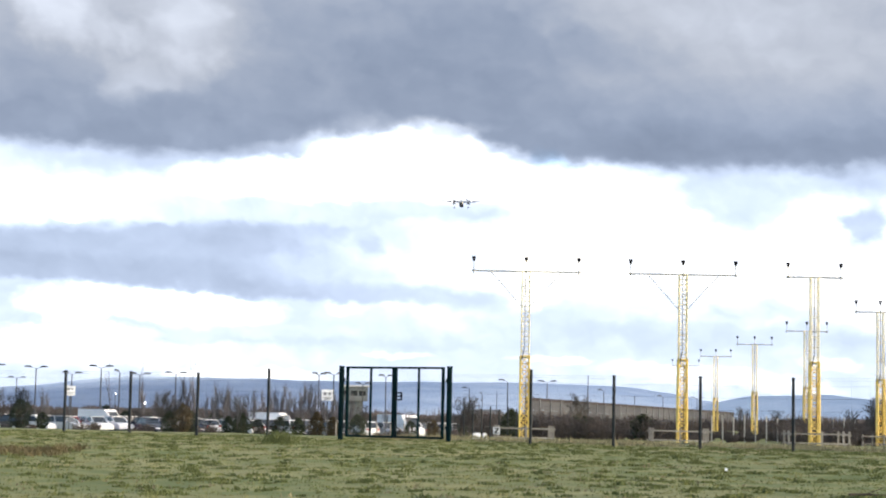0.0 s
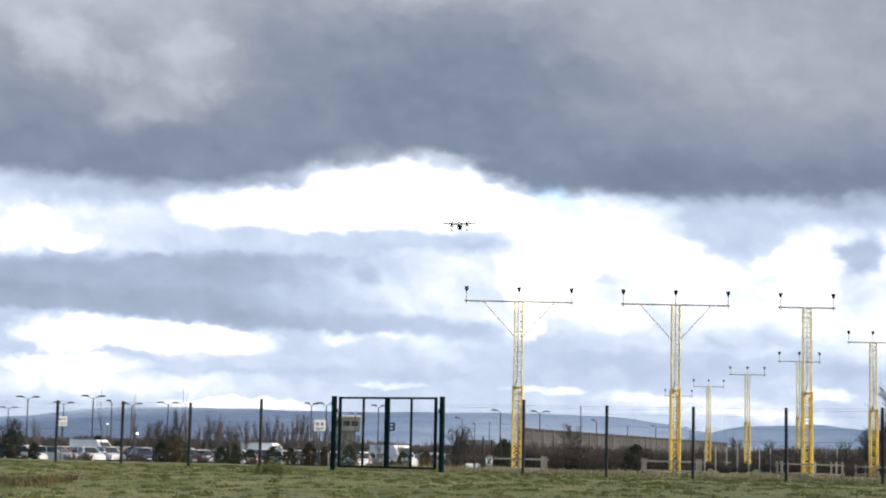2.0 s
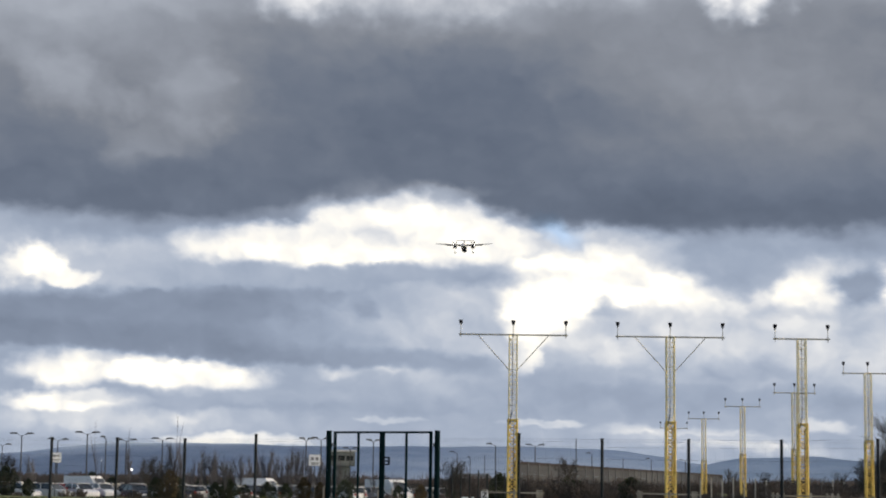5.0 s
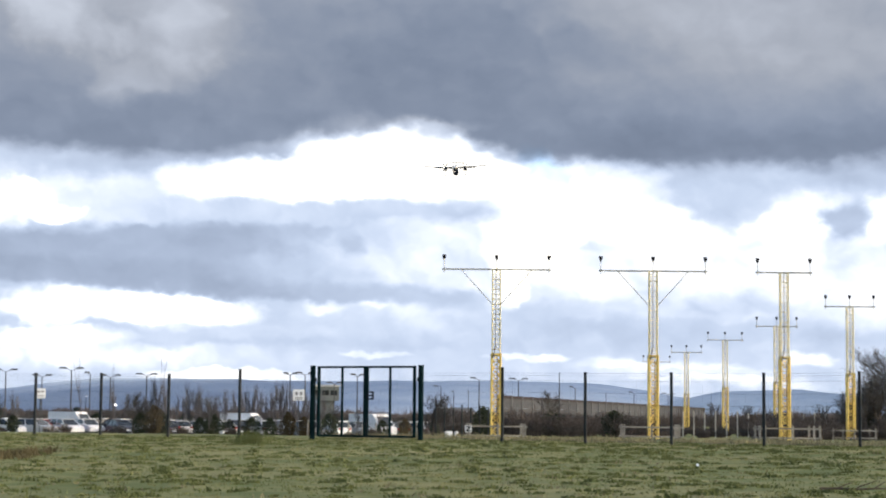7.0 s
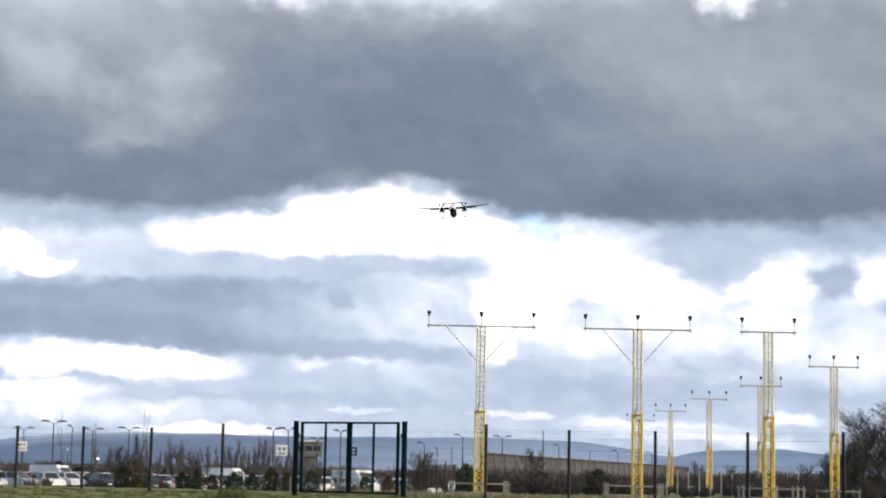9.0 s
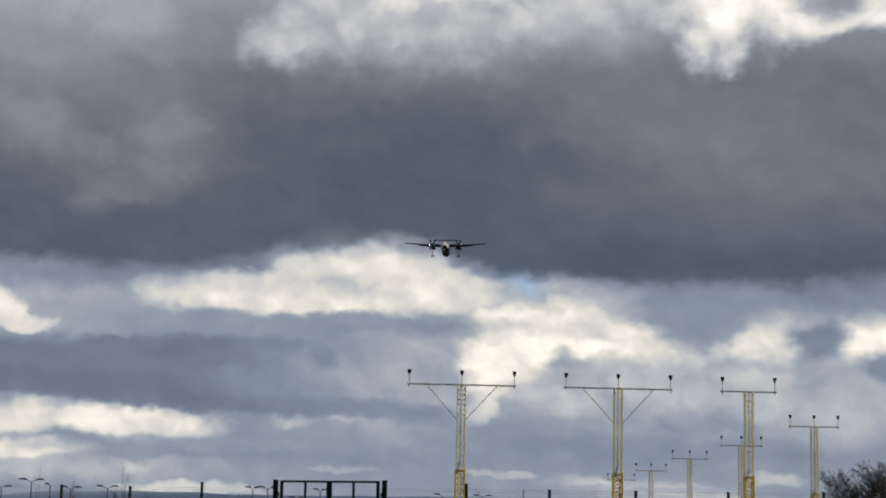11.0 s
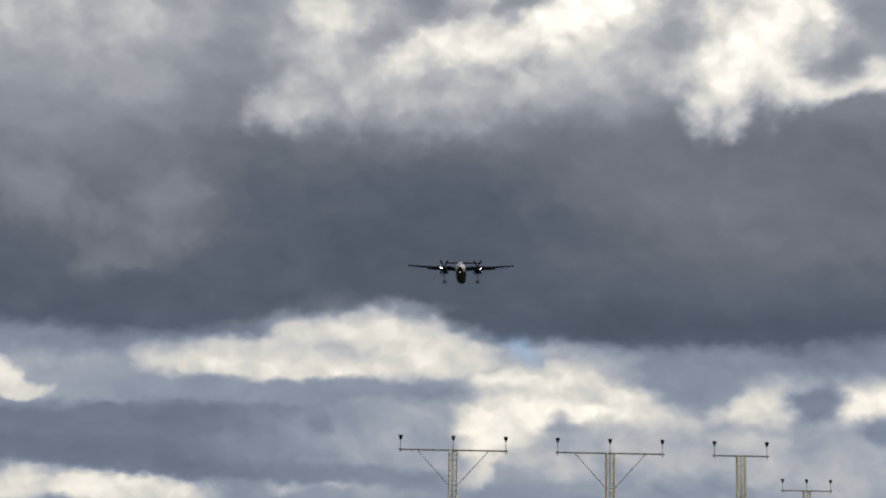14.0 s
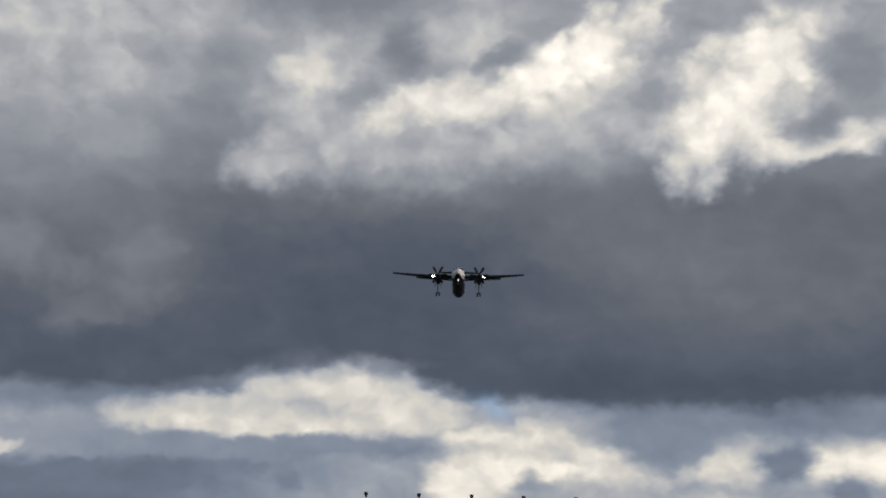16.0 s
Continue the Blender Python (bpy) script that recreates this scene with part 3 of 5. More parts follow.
mesh_panel((*_gr, ground_z(*_gr)), _feet[6])


def field_gate():
    (x0, y0), (x1, y1) = _gl, _gr
    w = math.hypot(x1 - x0, y1 - y0)
    g = thing("gate", "closed green steel double gate in the security fence", "gate", at=pose(x0, y0, ground_z(*_gl) + 0.08, 0, 0, math.degrees(math.atan2(y1 - y0, x1 - x0))))
    for x in (0, w):
        bm = fresh()
        box(bm, (0.15, 0.15, 2.74), (x, 0, 1.22), 0.012)
        box(bm, (0.17, 0.17, 0.03), (x, 0, 2.59), 0.008)
        part("gate_post", bm, fence_green, g)
    for x, s in ((0.25, 1), (w - 0.25, -1)):
        span = w / 2 - 0.29
        leaf = part("gate_leaf", box(fresh(), (0.10, 0.08, 2.52), (x, 0, 1.32), 0.006), fence_green, g)
        far = x + s * span
        part("stile", box(fresh(), (0.11, 0.08, 2.52), (far, 0, 1.32), 0.006), fence_green, leaf)
        part("middle_bar", box(fresh(), (0.075, 0.06, 2.46), (x + s * span * 0.51, 0, 1.32), 0.005), fence_green, leaf)
        for z in (0.085, 2.545):
            part("rail", box(fresh(), (span, 0.07, 0.075), ((x + far) / 2, 0, z), 0.005), fence_green, leaf)
        bm = fresh()
        k = 1
        while k * 0.075 < span:
            rod(bm, (x + s * k * 0.075, 0, 0.1), (x + s * k * 0.075, 0, 2.52), 0.0014, sides=3, cap=False)
            k += 1
        part("infill_mesh", bm, wire_grey, leaf)
        for z in (0.45, 2.1):
            part("hinge", rod(fresh(), (x - s * 0.13, 0, z - 0.07), (x - s * 0.13, 0, z + 0.07), 0.035, sides=8), fence_dark, leaf)
    bm = fresh()
    for dx, dz, sx, sz in ((0, 0.12, 0.26, 0.05), (0, -0.12, 0.26, 0.05), (0.11, 0, 0.05, 0.29), (-0.11, -0.03, 0.05, 0.2), (-0.02, 0.0, 0.16, 0.05)):
        box(bm, (sx, 0.06, sz), (w / 2 + 0.20 + dx, -0.06, 1.53 + dz), 0.006)
    part("lock_box", bm, lamp_black, g, "square black lock guard")
    part("drop_bolt", rod(fresh(), (w / 2 + 0.05, -0.06, 0.0), (w / 2 + 0.05, -0.06, 0.7), 0.015, sides=8), lamp_black, g)
    return g


field_gate()


# ---- approach light masts ----
ROW_AZ = 0.30      # the way in which the row of masts runs off
BAR_Z = 10.50


def bracing(parent, name, half, z0, z1, bays, r, material):
    """Zigzag braces and rungs round the four faces of a square tower, each a bar of its own."""
    h = (z1 - z0) / bays
    rise = [mesh_from(name + "_brace", rod(fresh(), (s * -half, -half, 0), (s * half, -half, h), r, sides=4, cap=False), material) for s in (-1, 1)]
    rung = mesh_from(name + "_rung", rod(fresh(), (-half, -half, h), (half, -half, h), r * 0.9, sides=4, cap=False), material)
    for k in range(bays):
        for i in range(4):
            for nm, me in ((name + "_brace", rise[(k + i) % 2]), (name + "_rung", rung)):
                ob = new(nm, me)
                ob.parent, ob.matrix_basis = parent, pose(0, 0, z0 + k * h, 0, 0, 90 * i)


def mast(reach, lights, stays, label):
    """A two-stage yellow lattice mast: base at z 0 of its own, bar at BAR_Z."""
    m = thing("light_mast", label, "light mast", "approach light masts")
    low, top = 5.2, BAR_Z
    for sx in (-1, 1):
        for sy in (-1, 1):
            part("lower_leg", rod(fresh(), (sx * 0.27, sy * 0.27, -0.4), (sx * 0.27, sy * 0.27, low), 0.06, sides=6), yellow_paint, m)
            part("upper_leg", rod(fresh(), (sx * 0.245, sy * 0.245, low - 1.2), (sx * 0.245, sy * 0.245, top), 0.034, sides=6), pale_yellow, m)
    bracing(m, "lower", 0.27, 0.0, low, 12, 0.034, yellow_paint)
    bracing(m, "upper", 0.245, low, top, 17, 0.014, pale_yellow)
    bm = fresh()
    for s in (-1, 1):
        box(bm, (0.66, 0.06, 0.09), (0, s * 0.27, low), 0.01), box(bm, (0.06, 0.66, 0.09), (s * 0.27, 0, low - 0.002), 0.01)
    part("collar", bm, yellow_paint, m)
    part("pivot", rod(fresh(), (-0.36, 0, low - 0.05), (0.36, 0, low - 0.05), 0.07, sides=8), galvanised, m)
    part("cable", rod(rod(fresh(), (-0.05, -0.24, top), (-0.05, -0.26, low + 0.5), 0.018, sides=5), (-0.05, -0.26, low + 0.5), (-0.22, -0.36, low - 0.25), 0.03, sides=5), lamp_black, m)
    part("cable", rod(fresh(), (0.06, -0.36, low - 0.3), (0.04, -0.38, 0.1), 0.018, sides=5), lamp_black, m)
    part("footing", box(fresh(), (1.1, 1.1, 0.5), (0, 0, -0.2), 0.03), concrete, m)
    bm = rod(fresh(), (-reach - 0.12, 0, top), (reach + 0.12, 0, top), 0.05, sides=8)
    part("crossbar", bm, galvanised, m)
    for x in lights:
        f = part("light_fitting", rod(rod(fresh(), (x, 0, top - 0.2), (x, 0, top + 0.62), 0.024, sides=6), (x, 0, top + 0.58), (x, 0, top + 0.64), 0.05, sides=8), galvanised, m)
        bm = rod(fresh(), (x, 0, top + 0.62), (x, 0, top + 0.76), 0.06, 0.11, sides=10)
        rod(bm, (x, 0, top + 0.76), (x, 0, top + 0.90), 0.115, 0.125, sides=10)
        part("lamp_head", bm, lamp_black, f, "black lamp head")
        part("clamp", box(fresh(), (0.12, 0.14, 0.14), (x, 0, top), 0.015), galvanised, f)
    if stays:
        for s in (-1, 1):
            part("stay", rod(fresh(), (s * 2.2, 0, top - 0.04), (s * 0.2, 0, top - 2.25), 0.028, sides=6), galvanised, m)
    return m


def mast_place(lateral, along):
    a = radians(ROW_AZ)
    x, y = along * math.sin(a) + lateral * math.cos(a), along * math.cos(a) - lateral * math.sin(a)
    return x, y


def mast_at(lateral, along):
    x, y = mast_place(lateral, along)
    return pose(x, y, ground_z(x, y) - 0.0105 * max(0, along - 200), 0, 0, -ROW_AZ)


_label3 = "yellow steel lattice mast with three black lamps on a braced crossbar"
row_mast = mast(3.28, (-3.28, 0, 3.28), True, _label3)
row_mast.matrix_basis = mast_at(4.62, 115)
copy_thing(row_mast, mast_at(14.42, 115))
pair_mast = mast(1.65, (-1.65, 1.65), False, "yellow steel lattice mast with two black lamps on a short crossbar")
pair_mast.matrix_basis = mast_at(22.62, 115)
line_mast = mast(1.90, (-1.9, 0, 1.9), False, "yellow steel lattice mast with three black lamps on a plain crossbar")
line_mast.matrix_basis = mast_at(33.7, 145)
for _d in (175, 205, 235, 265):
    copy_thing(line_mast, mast_at(33.7, _d))


# ---- post-and-rail guards at the masts ----
def rail_guard(w, d):
    g = thing("rail_fence", "weathered timber post-and-rail guard round a mast foot", "rail fence", "mast guards")
    post = mesh_from("post", box(fresh(), (0.12, 0.12, 1.45), (0, 0, 0.45), 0.012), old_timber)
    rail = mesh_from("rail", box(fresh(), (1, 0.06, 0.09), (0, 0, 0), 0.006), old_timber)
    corners = [(-w / 2, -d / 2), (w / 2, -d / 2), (w / 2, d / 2), (-w / 2, d / 2)]
    n = 0
    for (x0, y0), (x1, y1) in zip(corners, corners[1:] + corners[:1]):
        steps = 2
        for k in range(steps):
            ob = new("post", post)
            ob.parent, ob.matrix_basis = g, pose(x0 + (x1 - x0) * k / steps, y0 + (y1 - y0) * k / steps, 0, 1.5 * math.sin(n * 7), 1.5 * math.cos(n * 5), 0)
            n += 1
        for z in (0.42, 0.98):
            ob = new("rail", rail)
            long = math.hypot(x1 - x0, y1 - y0) + 0.3
            ob.parent = g
            ob.matrix_basis = pose((x0 + x1) / 2, (y0 + y1) / 2, z + 0.02 * math.sin(n * 3 + z), 0, 0.6 * math.sin(n), math.degrees(math.atan2(y1 - y0, x1 - x0))) @ Matrix.Diagonal((long, 1, 1, 1))
    return g


def seat(x, y, turn=0.0, sink=0.0):
    return pose(x, y, ground_z(x, y) - sink, 0, 0, turn)


guard = rail_guard(3.4, 3.0)
guard.matrix_basis = seat(*mast_place(4.62, 115), 2, 0.26)
for _l, _d, _t in ((14.2, 115, -3), (22.75, 115, 1), (33.5, 145, 4), (33.7, 175, -2)):
    copy_thing(guard, seat(*mast_place(_l, _d), _t, 0.22))


# ---- car park lamps ----
def street_lamp(arms):
    s = thing("street_lamp", "tall grey double-armed car park lamp" if arms == 2 else "tall grey single-armed car park lamp", "street lamp", "car park lamps")
    bm = rod(fresh(), (0, 0, -0.1), (0, 0, 1.4), 0.13, sides=10)
    rod(bm, (0, 0, 1.4), (0, 0, 7.75), 0.10, 0.075, sides=10)
    part("column", bm, lamp_column, s)
    for k in range(arms):
        d = 1 if k else -1
        a = part("arm", rod(fresh(), (0, 0, 7.7), (d * 0.75, 0, 7.95), 0.035, sides=6), lamp_column, s)
        bm = loft(fresh(), [[(d * (0.55 + u * 1.25), v * 0.2, 7.97 + 0.06 * u + w * 1.5) for v, w in ((-1, 0), (-0.6, h), (0.6, h), (1, 0), (0.6, -0.04), (-0.6, -0.04))]
                            for u, h in ((0, 0.03), (0.15, 0.11), (0.6, 0.10), (0.85, 0.03))])
        bmesh.ops.recalc_face_normals(bm, faces=bm.faces)
        part("lantern", bm, lamp_column, a)
    return s


LAMPS = [(-12.34, 1.33, 10), (-11.27, 1.18, 30), (-10.4, 1.40, 5), (-9.23, 1.20, 15), (-8.14, 1.25, 0), (-3.76, 1.32, 60), (-3.3, 1.34, 35), (-1.69, 1.30, 55),
         (3.30, 1.22, 8), (-13.6, 1.36, 0), (-12.9, 1.0, 20), (-2.4, 1.05, 40), (7.9, 0.8, 0)]
lamp2, lamp1 = street_lamp(2), street_lamp(1)


def lamp_pose(az, el, turn):
    x, y = polar(az, (6.45 if az > 1.5 else 5.95) / math.tan(radians(el)))
    return pose(x, y, ground_z(x, y), 0, 0, turn)


lamp2.matrix_basis = lamp_pose(*LAMPS[0])
for _v in LAMPS[1:]:
    copy_thing(lamp2, lamp_pose(*_v))
lamp1.matrix_basis = lamp_pose(-9.84, 1.27, 75)
for _v in ((2.08, 1.23, 20), (5.05, 0.98, 40), (2.95, 0.72, 30), (6.86, 0.83, 30), (0.9, 0.9, 10), (1.3, 0.75, 70)):
    copy_thing(lamp1, lamp_pose(*_v))


def plain_pole(az, el, h):
    x, y = polar(az, (h - EYE) / math.tan(radians(el)))
    p = thing("pole", "slim grey steel pole standing behind the brush", "pole", "poles", at=seat(x, y))
    part("shaft", rod(fresh(), (0, 0, -0.1), (0, 0, h), 0.09, 0.06, sides=8), lamp_column, p)
    part("cap", rod(fresh(), (0, 0, h), (0, 0, h + 0.08), 0.08, 0.04, sides=8), lamp_column, p)


for _az, _el, _h in ((4.56, 1.40, 8), (6.0, 0.80, 7), (-5.9, 0.55, 5), (1.75, 0.85, 7), (9.2, 0.55, 5)):
    plain_pole(_az, _el, _h)


# ---- noise barrier ----
def barrier():
    w = thing("wall_barrier", "long concrete panel wall with paler pillars, half hidden by brush", "wall", kind="structure")
    a, b = Vector((*polar(2.7, 266), 0)), Vector((*polar(9.0, 520), 0))
    length = (b - a).length
    n = 34
    turn = math.degrees(math.atan2(b.y - a.y, b.x - a.x))
    pw = length / n
    panel = fresh()
    for k in range(3):
        box(panel, (pw - 0.35, 0.22, 1.36), (0, 0, 1.0 + k * 1.38), 0.02)
    panel = mesh_from("panel", panel, concrete)
    pillar = mesh_from("pillar", box(fresh(), (0.5, 0.5, 5.0), (0, 0, 2.5), 0.03), surface("pale_concrete", (0.095, 0.098, 0.105), (0.14, 0.143, 0.15), 1.0, 0.85))
    cap = mesh_from("coping", box(fresh(), (pw - 0.5, 0.4, 0.42), (0, 0, 4.62), 0.03), surface("brown_coping", (0.028, 0.022, 0.024), (0.055, 0.044, 0.045), 1.0, 0.85))
    for k in range(n + 1):
        p = a.lerp(b, k / n)
        ob = new("pillar", pillar)
        ob.parent, ob.matrix_basis = w, pose(p.x, p.y, -0.1, 0, 0, turn)
        if k < n:
            p = a.lerp(b, (k + 0.5) / n)
            for me in (panel, cap):
                ob = new(me.name.split(".")[0], me)
                ob.parent, ob.matrix_basis = w, pose(p.x, p.y, 0, 0, 0, turn)


barrier()


# ---- small signs ----
def notice(az, d, z, size, label, marks, ink=sign_grey):
    x, y = polar(az, d)
    s = thing("sign", label, "sign", "notices", at=seat(x, y, -az))
    g = ground_z(x, y)
    z -= g
    part("post", rod(fresh(), (0, 0.03, -0.1), (0, 0.03, z + size * 0.5), 0.025, sides=8), lamp_column, s)
    part("plate", box(fresh(), (size, 0.02, size * 0.95), (0, 0, z), 0.004), sign_white, s)
    for u, v, w, h in marks:
        part("mark", box(fresh(), (w * size, 0.008, h * size), (u * size, -0.013, z + v * size)), ink, s)


_marks = [(-0.2, 0.12, 0.22, 0.28), (0.2, 0.12, 0.22, 0.28), (0, -0.25, 0.7, 0.1), (0, -0.38, 0.6, 0.06)]
notice(-3.49, 90, 2.62, 0.56, "white square notice with grey unreadable marks on a post", _marks)
notice(-11.31, 95, 2.62, 0.52, "white square notice with grey unreadable marks on a post", [(-0.18, 0.16, 0.3, 0.22), (0.2, 0.18, 0.2, 0.16), (0, -0.2, 0.75, 0.07), (0, -0.34, 0.6, 0.06)])
notice(1.76, 108, 0.95, 0.40, "low white marker plate with a bold black zigzag", [(0, 0.3, 0.72, 0.17), (0, -0.3, 0.72, 0.17), (0.14, 0.12, 0.26, 0.2), (-0.14, -0.12, 0.26, 0.2), (0, 0, 0.3, 0.18)], lamp_black)
for _az, _d, _w in ((1.15, 112, 0.45), (1.39, 112, 0.2)):
    x, y = polar(_az, _d)
    bm = box(fresh(), (_w, 0.35, 0.5), (0, 0, 0.25), 0.05)
    c = thing("marker_block", "low white painted concrete marker block in the grass", "marker", "marker blocks", at=seat(x, y, 10, 0.08))
    part("block", bm, sign_white, c)


# ---- far buildings ----
def cabin():
    x, y = polar(-2.68, 330)
    c = thing("control_cabin", "small pale raised cabin with dark windows on a column", "building", at=seat(x, y, 5, -0.45))
    wall_m = surface("grey_cladding", (0.10, 0.115, 0.12), (0.16, 0.17, 0.172), 0.6, 0.7)
    pale_roof = surface("pale_roofing", (0.50, 0.51, 0.52), (0.62, 0.63, 0.64), 0.6, 0.6)
    part("column", box(fresh(), (2.6, 2.6, 5.0), (0.2, 0, 2.4), 0.05), wall_m, c)
    part("room", box(fresh(), (4.8, 4.2, 2.5), (0, 0, 5.65), 0.05), wall_m, c)
    part("roof", box(fresh(), (5.4, 4.8, 0.34), (0, 0, 7.06), 0.12), pale_roof, c)
    for k in range(3):
        part("window", box(fresh(), (1.2, 0.08, 0.9), (-1.45 + 1.45 * k, -2.12, 5.8), 0.02), dark_glass, c)


cabin()


def shed(az, d, w, h, turn):
    x, y = polar(az, d)
    s = thing("warehouse", "distant low pale warehouse with a shallow roof", "building", "far sheds", at=seat(x, y, turn))
    clad = surface("white_cladding", (0.45, 0.46, 0.48), (0.58, 0.59, 0.60), 0.2, 0.6)
    part("wall", box(fresh(), (w, 20, h), (0, 0, h / 2 - 0.1), 0.05), clad, s)
    bm = loft(fresh(), [[(-w / 2 - 0.4, -10.4, h - 0.1), (-w / 2 - 0.4, 0, h + 1.2), (-w / 2 - 0.4, 10.4, h - 0.1)], [(w / 2 + 0.4, -10.4, h - 0.1), (w / 2 + 0.4, 0, h + 1.2), (w / 2 + 0.4, 10.4, h - 0.1)]])
    bmesh.ops.recalc_face_normals(bm, faces=bm.faces)
    part("roof", bm, lamp_column, s)
    for k in range(3):
        part("door", box(fresh(), (3, 0.2, 3.2), (-w / 3 + k * w / 3, -10.05, 1.6), 0.02), lamp_column, s)


for _v in ((1.3, 620, 12, 3.6, 4), (-9.0, 900, 26, 3.0, -6)):
    shed(*_v)


# ---- farther fences ----
def far_fence(azimuths, d0, d1, h, r, material, label):
    f = thing("boundary_fence", label, "fence", "far fences")
    feet = []
    for k, az in enumerate(azimuths):
        x, y = polar(az, d0 + (d1 - d0) * k / (len(azimuths) - 1))
        z = ground_z(x, y)
        part("post", rod(fresh(), (x, y, z - 0.1), (x, y, z + h * (1 + 0.05 * math.sin(k * 9))), r, sides=6), material, f)
        feet.append((x, y, z))
    for a, b in zip(feet, feet[1:]):
        for q in (0.4, 0.95):
            part("wire", rod(fresh(), (a[0], a[1], a[2] + h * q), (b[0], b[1], b[2] + h * q), 0.008, sides=3, cap=False), wire_grey, f)


far_fence([8.35 + 0.33 * k for k in range(14)], 168, 182, 2.3, 0.06, galvanised, "line of pale steel posts with wire beyond the brush")
far_fence([0.75 + 0.27 * k for k in range(7)], 136, 140, 2.3, 0.055, fence_dark, "line of dark posts with wire near the masts")
far_fence([-3.2 + 0.42 * k for k in range(9)], 150, 152, 1.3, 0.06, old_timber, "row of weathered timber posts with wire before the car park")


def house():
    x, y = polar(12.75, 620)
    c = thing("house", "small distant house with dull grey walls and dark roof", "house", at=seat(x, y, -25, 2.2))
    pale = surface("pale_render", (0.08, 0.08, 0.082), (0.12, 0.118, 0.115), 0.5, 0.85)
    tiles = surface("brown_tiles", (0.06, 0.055, 0.055), (0.09, 0.08, 0.078), 1.0, 0.85)
    part("wall", box(fresh(), (8, 6, 4.0), (0, 0, 1.9), 0.04), pale, c)
    bm = loft(fresh(), [[(sx, -3.4, 3.9), (sx, 0, 6.2), (sx, 3.4, 3.9)] for sx in (-4.3, 4.3)])
    bmesh.ops.recalc_face_normals(bm, faces=bm.faces)
    roof = part("roof", bm, tiles, c)
    part("chimney", box(fresh(), (0.8, 0.7, 1.6), (2.6, 0, 6.3), 0.03), tiles, roof)
    for sx in (-2.2, 2.2):
        for z in (1.2, 3.0):
            part("window", box(fresh(), (1.1, 0.1, 1.0), (sx, -3.02, z), 0.02), dark_glass, c)


house()


# ---- parked vehicles ----
def paint(name, col):
    return surface(name, [c * 0.88 for c in col], col, 0.7, 0.25)


head_glass = surface("headlamp_glass", (0.55, 0.56, 0.58), (0.68, 0.68, 0.7), 5, 0.1)
tail_red = surface("tail_lamp_red", (0.25, 0.01, 0.01), (0.35, 0.02, 0.02), 5, 0.2)
rim_alloy = surface("alloy", (0.35, 0.35, 0.36), (0.5, 0.5, 0.51), 5, 0.35, 0.7)
_tyre = rod(fresh(), (-0.1, 0, 0), (0.1, 0, 0), 0.32, sides=18)
bmesh.ops.bevel(_tyre, geom=[e for e in _tyre.edges if e.calc_face_angle(0) > 1.0], offset=0.04, segments=2, affect="EDGES")
TYRE = mesh_from("tyre", _tyre, tyre_rubber)
RIM = mesh_from("rim", rod(fresh(), (-0.115, 0, 0), (0.115, 0, 0), 0.20, sides=14), rim_alloy)


